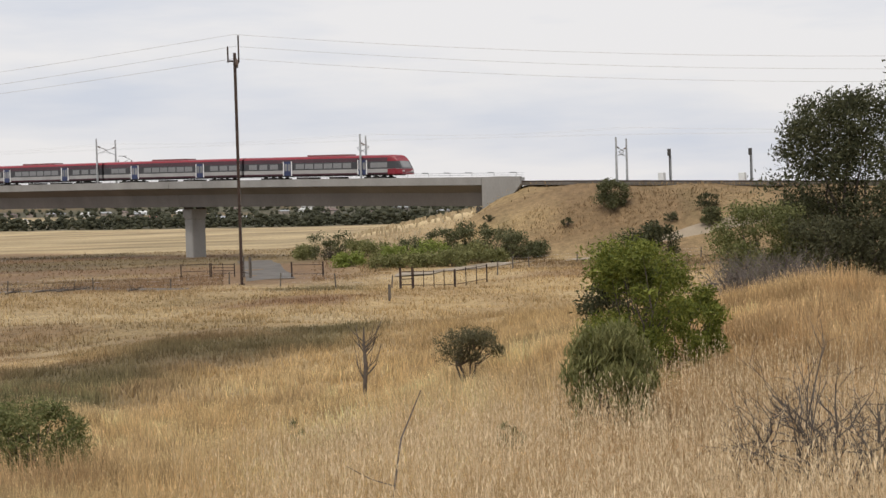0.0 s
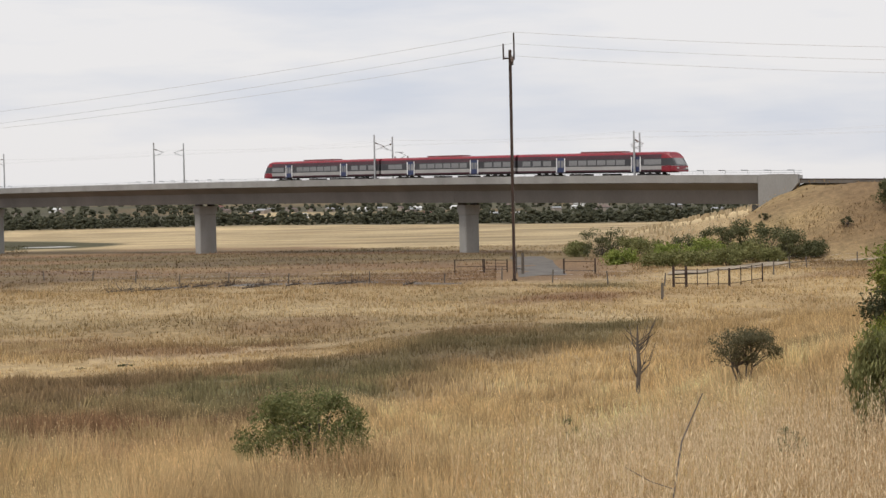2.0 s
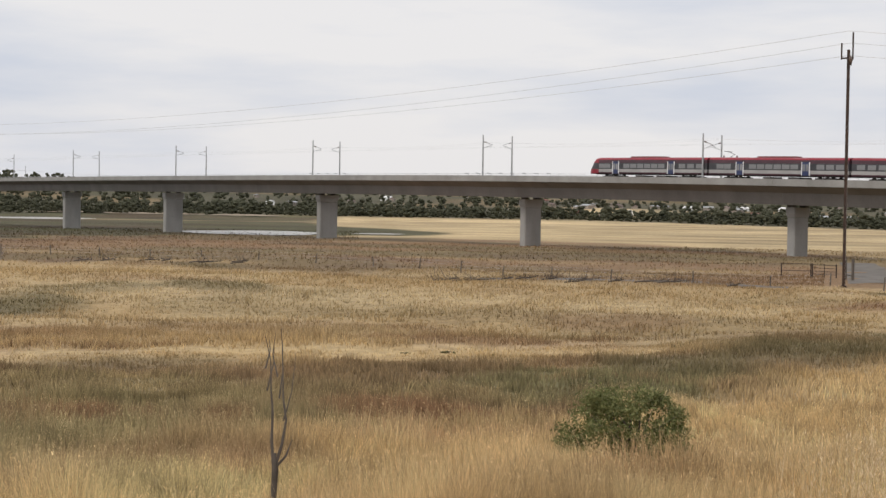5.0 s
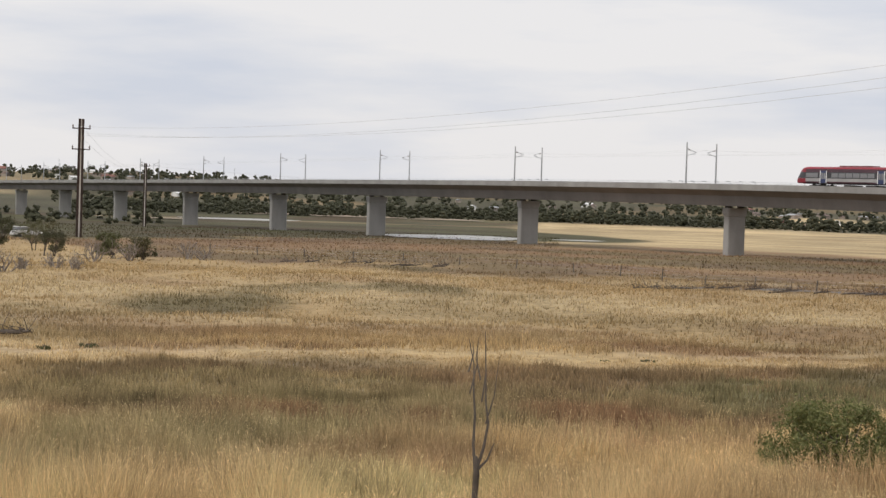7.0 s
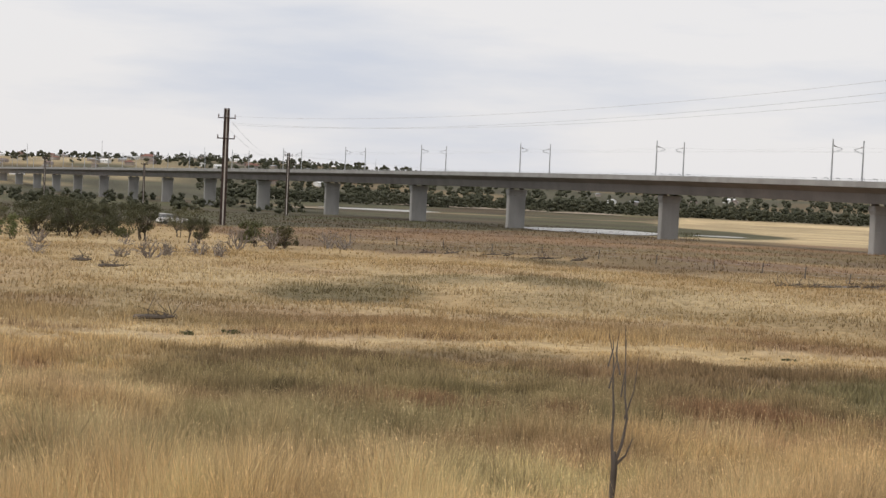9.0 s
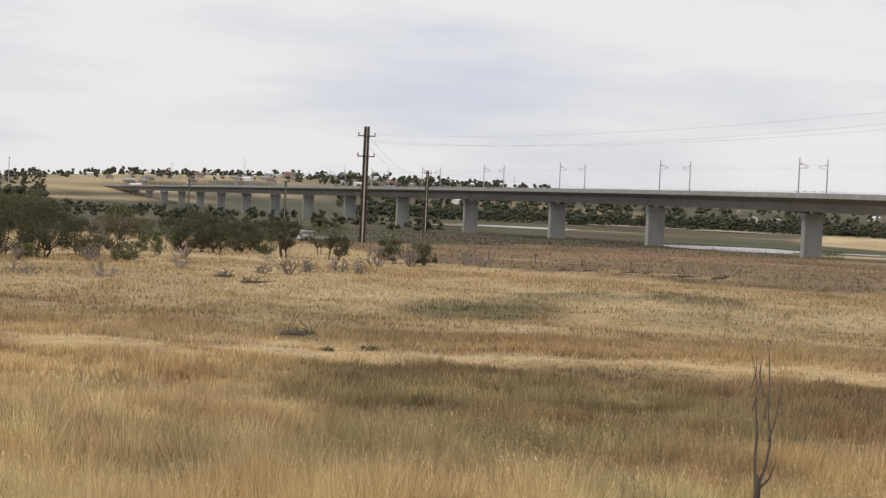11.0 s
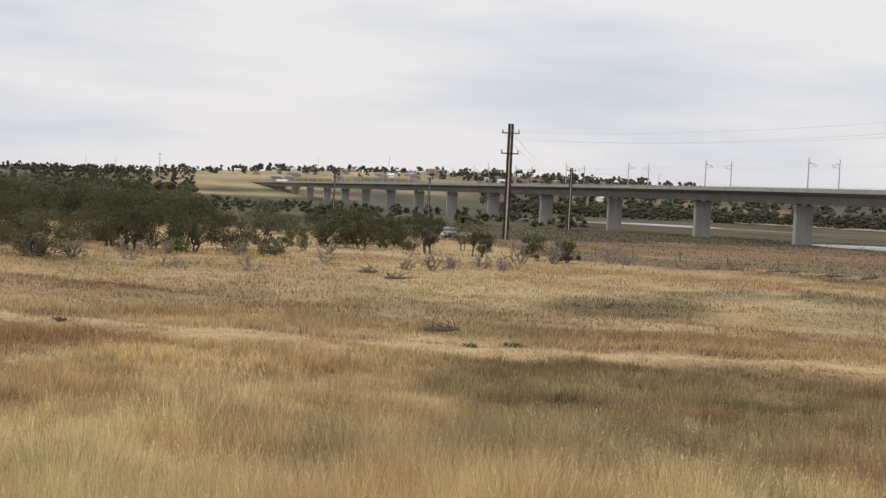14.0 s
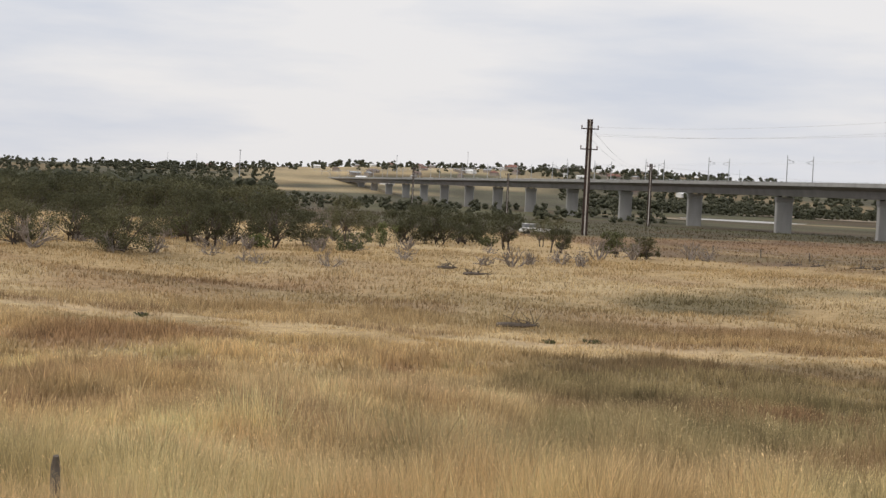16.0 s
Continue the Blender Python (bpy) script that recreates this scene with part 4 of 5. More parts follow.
tree("shrub", spot(-7.2, 75), "dark green shrub behind the road", "shrub", 44, 3.7, 1.6, 0.2, 40, 0.45, 190, 0.16, GREEN_DARK, 4, 0.06, "shrubs by the bank")
for az, r, sd, s in ((-9.3, 163, 48, 0.8), (-8.0, 162, 49, 0.5), (-4.4, 166, 50, 0.45), (-1.6, 172, 51, 0.4), (-2.9, 160, 52, 0.4)):
    tree("shrub", spot(az, r, 0, 0, s), "small dark shrub on the dry railway bank", "shrub", sd, 1.9, 1.5, 0.1, 22, 0.42, 90, 0.2, GREEN_DARK, 4, 0.06, "shrubs on the bank")
for az, r, sd in ((-10.4, 45, 45), (-11.4, 44, 46), (-12.6, 44, 47), (-10.9, 44, 55), (-12.0, 43.5, 56), (-9.9, 45, 57)):
    bare("dead_shrub", spot(az, r), "leafless grey brushwood under trees", "dead shrub", sd, 1.8, 0.7, 13, 0.03, 4, "dead shrubs", None, 0.7)
tree("shrub", spot(-6.0, 167), "round dark green shrub on a dry grass bank", "shrub", 48, 3.0, 1.7, 0.2, 30, 0.6, 130, 0.26, GREEN_OLIVE, 4, 0.06, "shrubs by the bank")
tree("shrub", spot(-9.4, 160), "small round shrub on a dry grass bank", "shrub", 49, 1.7, 0.9, 0.2, 16, 0.4, 110, 0.25, GREEN_OLIVE, 4, 0.05, "shrubs by the bank")
row = np.random.default_rng(5)
for k, (az, r, h, rad, mm) in enumerate(((4.0, 172, 2.9, 2.6, 0), (3.0, 170, 1.9, 1.6, 1), (2.4, 160, 1.9, 1.9, 1), (1.6, 152, 1.8, 1.7, 2), (1.0, 156, 2.5, 1.7, 0), (0.4, 150, 2.3, 2.2, 2), (-0.2, 165, 3.1, 2.4, 0), (-0.9, 147, 2.0, 2.0, 1),
                                         (-1.1, 166, 3.2, 2.2, 0), (-1.9, 162, 2.9, 2.0, 0), (-2.5, 158, 2.7, 1.8, 0), (3.4, 150, 1.3, 1.5, 2), (5.0, 178, 1.6, 1.4, 1), (-0.3, 141, 1.4, 2.0, 1), (0.9, 141, 1.2, 1.8, 1), (2.1, 143, 1.2, 1.6, 1), (-1.7, 150, 1.5, 1.5, 1), (-3.2, 160, 1.6, 1.2, 0))):
    tree("shrub", spot(az, r), ("dense dark green shrub at the foot of a bank", "sage green shrub at the foot of a bank", "yellow-green flowering shrub at the foot of a bank")[mm], "shrub", 60 + k, h, rad, 0.1, 26, 0.6, 100, 0.24, (GREEN_OLIVE, GREEN_SAGE, GREEN_LIME)[mm], 4, 0.05, "shrubs by the bank")

# ---- scrub and trees by the left wood ----
protos = [
    tree("tree", spot(57.0, 110, -0.2, 0, 0.82), "broad olive-green tree with pale leaning stems", "tree", 81, 4.0, 3.2, 0.5, 60, 0.62, 115, 0.17, WOOD_OLIVE, 5, 0.1, "trees of the wood"),
    tree("tree", spot(51.8, 126, 0, 0, 0.85), "dark green rounded tree on dry grass", "tree", 82, 5.0, 3.0, 0.9, 60, 0.7, 115, 0.18, WOOD_DARK, 3, 0.12, "trees of the wood"),
    tree("tree", spot(49.2, 140, 0, 0, 0.8), "grey-green airy tree with thin stems", "tree", 83, 5.2, 2.2, 1.7, 44, 0.6, 130, 0.15, WOOD_OLIVE, 3, 0.09, "trees of the wood"),
    tree("tree", spot(45.9, 158, 0, 0, 0.85), "dark green bushy tree on dry grass", "tree", 84, 4.2, 3.2, 0.5, 60, 0.68, 115, 0.19, WOOD_DARK, 4, 0.1, "trees of the wood"),
    tree("tree", spot(43.55, 152, 0, 0, 0.95), "small round dark tree on a short trunk", "tree", 85, 3.6, 1.9, 1.0, 40, 0.5, 150, 0.15, WOOD_DARK, 4, 0.09, "trees of the wood"),
]
far_protos = [
    tree("tree", spot(56.0, 205, -0.2), "broad olive-green tree inside the wood", "tree", 86, 4.6, 3.4, 0.7, 40, 0.85, 62, 0.3, WOOD_OLIVE, 3, 0.12, "trees of the wood"),
    tree("tree", spot(58.5, 215, -0.2), "dark green rounded tree inside the wood", "tree", 87, 5.2, 3.2, 1.0, 40, 0.9, 62, 0.3, WOOD_DARK, 2, 0.13, "trees of the wood"),
    tree("tree", spot(61.0, 210, -0.2), "dark bushy tree inside the wood", "tree", 88, 4.6, 3.4, 0.6, 40, 0.9, 62, 0.3, WOOD_DARK, 3, 0.12, "trees of the wood"),
]
wood = np.random.default_rng(7)
spots = [(58.6, 118, 1), (60.5, 112, 0), (62, 122, 3), (54.6, 126, 1), (53.2, 130, 3), (55.4, 140, 0), (50.6, 134, 1), (48.4, 150, 2), (47.2, 158, 3), (46.5, 168, 1), (45.1, 165, 3), (42.3, 165, 2), (53.9, 120, 4), (57.9, 128, 3), (41.6, 150, 4), (44.6, 172, 3)]
for k in range(58):
    u = wood.random()
    spots.append((48.5 + 17 * wood.random() ** 0.8, 150 + 290 * u, int(wood.integers(0, 4))))
for az, r, kind in spots:
    if kind != 4 and r > 200 and az < 50 + wood.random() * 3:
        continue
    p0 = spot(az, r, -0.15, wood.random() * 360, (0.8 if az > 52 else 0.66) + 0.3 * wood.random() + (0.35 * min(1, (r - 150) / 200) if r > 150 else 0))
    copy_thing(far_protos[kind % 3] if r > 185 else protos[kind], p0)
tree("shrub", spot(39.7, 146), "dark green shrub with grey dead branches", "shrub", 91, 2.2, 1.6, 0.3, 26, 0.45, 120, 0.18, GREEN_OLIVE, 4, 0.05, "scrub by the wood")
tree("shrub", spot(38.6, 143), "olive shrub beside dead brushwood", "shrub", 92, 1.9, 1.5, 0.2, 24, 0.42, 120, 0.18, BROWN_LEAF, 4, 0.05, "scrub by the wood")
tree("tree", spot(42.0, 150), "thin airy half-dead tree", "tree", 93, 3.4, 1.3, 1.3, 12, 0.4, 60, 0.16, BROWN_LEAF, 2, 0.06, "scrub by the wood")
for az, r, h, sd in ((43.3, 117, 1.7, 94), (42.7, 119, 1.1, 95), (44.3, 118, 0.9, 96), (40.9, 121, 1.2, 97), (41.6, 122, 1.3, 98), (40.3, 136, 2.2, 99), (37.1, 147, 1.9, 100), (36.5, 147, 1.6, 101), (39.1, 140, 2.0, 102), (52.6, 118, 1.2, 103), (50.2, 122, 1.4, 104), (55.9, 112, 1.5, 105), (48.9, 130, 1.8, 106), (49.6, 148, 4.2, 107), (57.4, 109, 1.7, 108), (60.0, 108, 2.4, 109), (47.0, 132, 1.2, 110)):
    bare("dead_shrub", spot(az, r), "bleached grey leafless brushwood", "dead shrub", sd, h * 1.15, 0.65, 7, 0.085, 3, "dead scrub", BLEACHED, 0.7)

edge = np.random.default_rng(17)
for k in range(12):
    az = 43.5 + 17.5 * edge.random()
    tree("shrub", spot(az, 122 + 24 * edge.random() + (az < 47) * 25, 0, edge.random() * 360), "low olive shrub at the edge of the wood", "shrub", 120 + k, 0.9 + 1.1 * edge.random(), 0.9 + 0.7 * edge.random(), 0.1, 16, 0.38, 70, 0.18, (GREEN_OLIVE, BROWN_LEAF, GREEN_GREY)[k % 3], 4, 0.04, "scrub by the wood")
for k in range(14):
    az = 44 + 16 * edge.random()
    bare("dead_shrub", spot(az, 106 + 25 * edge.random() + (az < 47) * 25), "bleached grey leafless brushwood", "dead shrub", 140 + k, 0.8 + 1.2 * edge.random(), 0.75, 6, 0.06, 3, "dead scrub", BLEACHED, 0.5)


def fallen(az, r, ln, seed, label="fallen grey branch lying in grass"):
    rng = np.random.default_rng(seed)
    ob = thing("fallen_branch", spot(az, r, 0.05, rng.random() * 40 - 20), label, "fallen branch", "fallen branches")
    bm = bmesh.new()
    tube(bm, [(-ln / 2, 0, 0.06), (-ln / 6, 0.06, 0.13), (ln / 5, 0.1, 0.16), (ln / 2, 0, 0.24)], [q * (0.5 if "log" in label else 1) for q in (0.1, 0.11, 0.09, 0.04)], 7)
    tw = bmesh.new()
    for _ in range(7 if "log" in label else 16):
        x = (rng.random() - 0.4) * ln
        u = rng.normal() * 0.45
        tube(tw, [(x, 0.05, 0.18), (x + u * 0.5, rng.normal() * 0.2, 0.3 + rng.random() * 0.1), (x + u, rng.normal() * 0.4, 0.25 + rng.random() ** 2 * 0.9)], [0.03, 0.018, 0.006], 4)
    part("bough", bm, BARK, ob)
    tagged(part("twig_spray", tw, BARK, ob), kind="stuff")


fallen(43.1, 66, 2.1, 1)
fallen(44.6, 104, 2.5, 2)
fallen(45.6, 110, 2.8, 3)
for k in range(16):
    rr = np.random.default_rng(200 + k)
    fallen(9.8 + 11.5 * rr.random(), 112.5 + 4 * rr.random(), 0.8 + 1.5 * rr.random(), 40 + k, "dark fallen log along the old fence")
for k in range(9):
    rr = np.random.default_rng(240 + k)
    fallen(27.5 + 8.0 * rr.random(), 138 + 6 * rr.random(), 0.9 + 1.6 * rr.random(), 60 + k, "dark fallen log along the old fence")

# ---- fences, gates, road ----
def at_land(az, r, dz=0.0):
    p = polar(az, r)
    return Vector((p.x, p.y, float(land(p.x, p.y)) + dz))


def fence(points, spacing, label, height=1.05):
    ob = thing("wire_fence", Matrix(), label, "fence", "old fences")
    azs, rs = [p[0] for p in points], [p[1] for p in points]
    run, tops = 0.0, []
    prev = None
    for az in np.arange(azs[0], azs[-1], 0.02):
        p = at_land(az, float(np.interp(az, azs, rs)))
        if prev is None or (p - prev).length >= spacing:
            h = height * random.uniform(0.8, 1.15)
            lean = Vector((random.uniform(-0.1, 0.1), random.uniform(-0.1, 0.1), 0))
            part("post", tube(bmesh.new(), [p - Vector((0, 0, 0.2)), p + lean * 0.5 + Vector((0, 0, h * 0.5)), p + lean + Vector((0, 0, h))], [0.06, 0.055, 0.048], 6), TIMBER, ob)
            tops.append(p + lean * 0.8)
            prev = p
    for h in (0.35, 0.65, 0.92):
        part("wire", tube(bmesh.new(), [p + Vector((0, 0, h * height)) for p in tops], 0.003, 3), WIRE, ob)
    return ob


fence([(7.6, 124), (10, 119), (14, 116), (18, 124), (23, 141), (30, 152), (37, 168)], 6.0, "old wire fence on weathered timber posts", 0.85)
fence([(1.9, 113.5), (3.5, 116), (5.3, 119), (7.0, 121)], 5.0, "sagging wire fence on short timber posts")
fence([(-9, 150), (-6, 146), (-3, 136), (-1.4, 116)], 7.0, "wire fence on timber posts beside the road")
stump_post = thing("fence_post", spot(59.25, 10.6), "split grey timber fence post in dry grass", "fence post")
part("post", tube(bmesh.new(), [(0, 0, -0.3), (0.01, 0, 0.3), (-0.012, 0.01, 0.46), (0.005, 0, 0.53)], [0.034, 0.033, 0.031, 0.018], 9), TIMBER, stump_post)
one = thing("fence_post", spot(1.98, 96.8), "short dark timber post at the track", "fence post")
part("post", tube(bmesh.new(), [(0, 0, -0.2), (0, 0, 0.95)], [0.09, 0.08], 8), TIMBER, one)


def gate(a, b, label, rails=(0.25, 0.6, 1.05), posts=2, thick=0.035, heavy=0.06, h=1.25):
    """Pipe gate or rail panel between two bearings (az, r)."""
    p, q = at_land(*a), at_land(*b)
    ob = thing("pipe_gate", Matrix.Translation(p), label, "gate", "gates by the drive")
    d = q - p
    for k in range(posts):
        o = d * (k / (posts - 1))
        hv = heavy if k in (0, posts - 1) else heavy * 0.6
        part("post", tube(bmesh.new(), [o - Vector((0, 0, 0.2)), o + Vector((0, 0, h))], hv, 8), RUST if hv < 0.1 else TIMBER, ob)
    for z in rails:
        part("bar", tube(bmesh.new(), [Vector((0, 0, z)), d + Vector((0, 0, z))], thick, 6), RUST, ob)
    return ob


gate((9.25, 134), (8.25, 133.5), "rusty pipe rail panel by the drive", (0.5, 1.05), 2, 0.024, 0.05, 1.1)
gate((8.2, 133.5), (7.4, 133), "rusty pipe gate standing shut", (0.25, 0.5, 0.75, 1.0), 3, 0.02, 0.05, 1.1)
gate((7.1, 132), (6.85, 131), "heavy dark gate post pair", (0.4,), 2, 0.03, 0.12, 1.7)
gate((5.4, 132), (4.3, 133), "rusty pipe gate standing open", (0.3, 1.05), 2, 0.024, 0.07, 1.3)
gate((1.58, 112), (1.15, 112.3), "narrow dark walk-through gate", (0.3, 0.7, 1.2), 2, 0.035, 0.085, 1.5)
gate((1.12, 112.3), (-0.33, 112), "rusty pipe fence panel along the road", (0.25, 1.2), 5, 0.022, 0.05, 1.3)
gate((-0.36, 112), (-1.48, 115), "rusty pipe fence panel along the road", (0.25, 1.2), 4, 0.022, 0.05, 1.3)

patch("drive", lambda t: polar(7.0 + 0.3 * t, 127 + 61 * t), lambda t: polar(5.3 + 0.9 * t, 131 + 57 * t), GRAVEL, "grey gravel drive leading under the viaduct", "drive", 0.05)
patch("road", lambda t: polar(1.8 - 13.8 * t, float(np.interp(1.8 - 13.8 * t, [-12, -8.8, -4.6, -2, 0.5, 7.5], [159, 158.5, 154, 140, 124, 122]))), lambda t: polar(1.6 - 13.6 * t, float(np.interp(1.6 - 13.6 * t, [-12, -8.8, -4.6, -2, 0.5, 7.5], [161, 160.5, 158, 148, 133, 128]))), DIRT, "pale dirt road curving past the bank", "road", 0.05, 60)
patch("track_edge", lambda t: polar(9 + 12 * t, 117.5 - 1 * t), lambda t: polar(9 + 12 * t, 120.5 - 1 * t), GRAVEL, "narrow strip of grey gravel behind the fence", "path", 0.04, 50)

# ---- trackside signals on the bank ----
for s, q in ((76.5, 4.0), (67.0, 4.0)):
    foot = on_line(s, q, float(soffit(s)) + DEPTH - RAIL - 0.4)
    sig = thing("signal_post", Matrix.Translation(foot) @ pose(0, 0, 0, 0, 0, AXIS + 90), "dark trackside signal on a slim post", "signal", "signals on the bank")
    part("post", tube(bmesh.new(), [(0, 0, 0), (0, 0, 3.2)], 0.06, 8), UNDER, sig)
    part("signal_head", boxes((-0.18, 0.18, -0.12, 0.12, 3.1, 3.85, 0.04)), UNDER, sig)
    part("ladder", boxes((-0.12, 0.12, -0.3, -0.26, 0.1, 3.1)), GALV, sig)
    part("equipment_case", boxes((0.6, 1.3, -0.3, 0.3, 0, 1.25, 0.03)), WHITE, sig, "small white equipment case")

# ---- river ----
pool("river", 25.2, 30.3, 333, 392, "still muddy river reach coloured pale for the sky's reflection")
pool("river", 33.2, 37.4, 690, 775, "still muddy river reach coloured pale for the sky's reflection")
pool("river", 22.4, 24.3, 372, 386, "narrow pale backwater beside the hay")
for az, r, half in ((31.0, 900, 1.6), (34.0, 905, 1.5), (28.0, 890, 1.3), (37.8, 620, 1.0)):
    patch("river_bank", lambda t, az=az, r=r, h=half: polar(az - h + 2 * h * t, r), lambda t, az=az, r=r, h=half: polar(az - h + 2 * h * t, r + 35 * (0.3 + 0.7 * math.sin(math.pi * t))), DIRT, "pale sandy river bank", "ground", 0.4, 20)


# ---- parked white car beyond the scrub ----
car = thing("parked_car", spot(42.5, 232, 0.02, 60), "white station wagon parked behind scrub", "car")
part("body", sweep(bmesh.new(), [[(x, y * w, z) for y, z in ((-0.85, 0.35), (0.85, 0.35), (0.88, 0.75), (0.82, h), (-0.82, h), (-0.88, 0.75))] for x, w, h in ((-2.3, 0.9, 0.85), (-2.1, 1, 0.98), (0.9, 1, 0.98), (2.0, 0.98, 0.85), (2.3, 0.88, 0.7))]), WHITE, car, "white car body")
part("cabin", sweep(bmesh.new(), [[(x, y, z) for y, z in ((-0.8, 0.985), (0.8, 0.985), (0.68 if h > 1.1 else 0.8, h), (-0.68 if h > 1.1 else -0.8, h))] for x, h in ((-2.05, 1.0), (-1.8, 1.45), (0.1, 1.47), (0.95, 1.0))]), PANE, car, "dark car windows")
part("roof", boxes((-1.8, 0.1, -0.69, 0.69, 1.472, 1.51, 0.015)), WHITE, car)
for x in (-1.4, 1.4):
    for y in (-0.8, 0.8):
        part("wheel", tube(bmesh.new(), [(x, y - 0.1, 0.32), (x, y + 0.1, 0.32)], 0.33, 14), UNDER, car)


# ---- houses on the far hills ----
def house(m, label, w, d, wall, roof, gable):
    ob = thing("house", m, label, "house", "houses on the far hills")
    part("wall", boxes((-w / 2, w / 2, -d / 2, d / 2, -3.0, 2.7)), wall, ob)
    rb = bmesh.new()
    e = 0.6
    base = [rb.verts.new((sx * (w / 2 + e), sy * (d / 2 + e), 2.6)) for sx, sy in ((-1, -1), (1, -1), (1, 1), (-1, 1))]
    ridge = [rb.verts.new((sx * (w / 2 + e - (0 if gable else d / 2)), 0, 2.6 + d * 0.24)) for sx in (-1, 1)]
    for f in ((base[0], base[1], ridge[1], ridge[0]), (base[2], base[3], ridge[0], ridge[1]), (base[1], base[2], ridge[1]), (base[3], base[0], ridge[0]), (base[3], base[2], base[1], base[0])):
        rb.faces.new(f)
    part("roof", rb, roof, ob)
    for sy in (-1, 1):
        for x in (-w * 0.32, w * 0.3):
            part("window", boxes((x - 0.9, x + 0.9, sy * d / 2 - 0.04, sy * d / 2 + 0.04, 0.9, 2.1)), PANE, ob)
        part("door", boxes((-0.5, 0.5, sy * d / 2 - 0.04, sy * d / 2 + 0.04, 0, 2.1)), TIMBER, ob)
    return ob


hp = [house(spot(4.0, 1080, 1.0, 10, 0.7), "single-storey brick house with a dark tiled hip roof", 15, 10, BRICKWALL, TILEROOF, False),
      house(spot(9.0, 1120, 1.0, -25, 0.7), "single-storey pale house with a light metal roof", 17, 10, WHITE, PALEROOF, True),
      house(spot(43.4, 1500, 1.0, 30, 0.9), "brick house with a red tiled hip roof", 15, 11, BRICKWALL, REDROOF, False),
      house(spot(1.5, 1100, 1.0, 60, 0.7), "low brick house with a grey metal roof", 16, 9, BRICKWALL, GALV, True)]
town = np.random.default_rng(11)
for k in range(165):
    az = town.random() * 24 - 6 if k < 60 else 22 + 34 * town.random() if k < 108 else 37 + 13 * town.random()
    r = 960 + 420 * town.random() if az < 20 else 1150 + 620 * town.random()
    copy_thing(hp[int(town.choice([0, 0, 1, 1, 2, 3, 3, 3]))], spot(az, r, 1.0, town.random() * 360, 0.5 + 0.3 * town.random()))
lamp = thing("light_mast", spot(53.0, 1150), "thin tall light mast on the far hill", "mast")
part("pole", tube(bmesh.new(), [(0, 0, -1), (0, 0, 22)], [0.35, 0.2], 6), GALV, lamp)
part("head_frame", boxes((-0.8, 0.8, -0.2, 0.2, 21.5, 22.2)), GALV, lamp)
for az, r, h in ((45.0, 1500, 16), (41.5, 1450, 14), (38.3, 1400, 14), (47.5, 1350, 15), (55.5, 1500, 14), (54.5, 1500, 14), (35.5, 1450, 14)):
    copy_thing(lamp, spot(az, r, 0, 0, h / 22))


# ---- far woods ----
def lumps(rng, clumps, shrink):
    """Uneven twelve-sided hearts of the clumps, so that thick foliage closes."""
    g = (1 + 5 ** 0.5) / 2
    base = np.array([(u, v * g, 0) for u in (-1, 1) for v in (-1, 1)] + [(0, u, v * g) for u in (-1, 1) for v in (-1, 1)] + [(v * g, 0, u) for u in (-1, 1) for v in (-1, 1)], float) / 1.9
    tri = [(i, j, k) for i in range(12) for j in range(i + 1, 12) for k in range(j + 1, 12) if all(abs(np.linalg.norm(base[p] - base[q]) - 2 / 1.9) < 0.01 for p, q in ((i, j), (j, k), (i, k)))]
    c = np.array(clumps)
    n = len(c)
    v = c[:, None, :3] + base[None] * (c[:, 3] * shrink)[:, None, None] * (0.75 + 0.5 * rng.random((n, 12, 1))) * np.array((1, 1, 0.85))
    f = (np.array(tri)[None] + 12 * np.arange(n)[:, None, None]).reshape(-1, 3)
    return v.reshape(-1, 3), f


def far_woods(name, label, places, seed, per, leaf, material, count=5, wide=0.5):
    """Distant trees too many to count: each a dome of clumps, leafy outside and closed within."""
    rng = np.random.default_rng(seed)
    cl = []
    for az, r, h in places:
        p = polar(az, r)
        z = float(land(p.x, p.y))
        for _ in range(count):
            a = rng.random() * math.tau
            f = rng.random()
            q = h * wide * rng.random() ** 0.6 * (1 - 0.6 * f * f)
            cl.append((p.x + q * math.cos(a), p.y + q * math.sin(a), z + h * (0.04 + (0.5 + 0.5 * wide) * f), h * (0.11 + 0.12 * rng.random()) * (1.25 if wide < 0.4 else 1)))
    ob = tagged(new(name, leaf_cloud(name, rng, cl, per, leaf, material, 0.0, 0.35, 0.42)), label, "trees", kind="stuff")
    v, f = lumps(rng, cl, 0.85)
    me = bpy.data.meshes.new("foliage_heart")
    me.from_pydata(v.tolist(), [], f.tolist())
    me.materials.append(material)
    part("foliage_heart", me, None, ob)
    return ob


fr = np.random.default_rng(21)
belt = [(az + fr.normal() * 0.05, float(np.interp(az, [-6, 5, 15, 25, 33, 41], [770, 800, 920, 930, 900, 860])) + 70 * fr.random(), 5.0 + 4.0 * fr.random() ** 1.5) for az in np.arange(-6, 41, 0.055)]
far_woods("far_woods", "dark belt of trees along the far edge of the flat", belt, 31, 8, 0.6, GREEN_HAZED, 8)
scatter = [(-6 + 46 * fr.random(), 960 + 560 * fr.random() ** 1.2, 4 + 4.5 * fr.random()) for _ in range(1250)]
scatter = [q for q in scatter if not (12.8 < q[0] < 17.5 and 1000 < q[1] < 1180)]
scatter += [(33 + 9 * fr.random(), 1000 + 800 * fr.random(), 4.5 + 5 * fr.random()) for _ in range(240)]
scatter += [(41 + 17 * fr.random(), 1380 + 550 * fr.random(), 4.5 + 5 * fr.random()) for _ in range(330)]
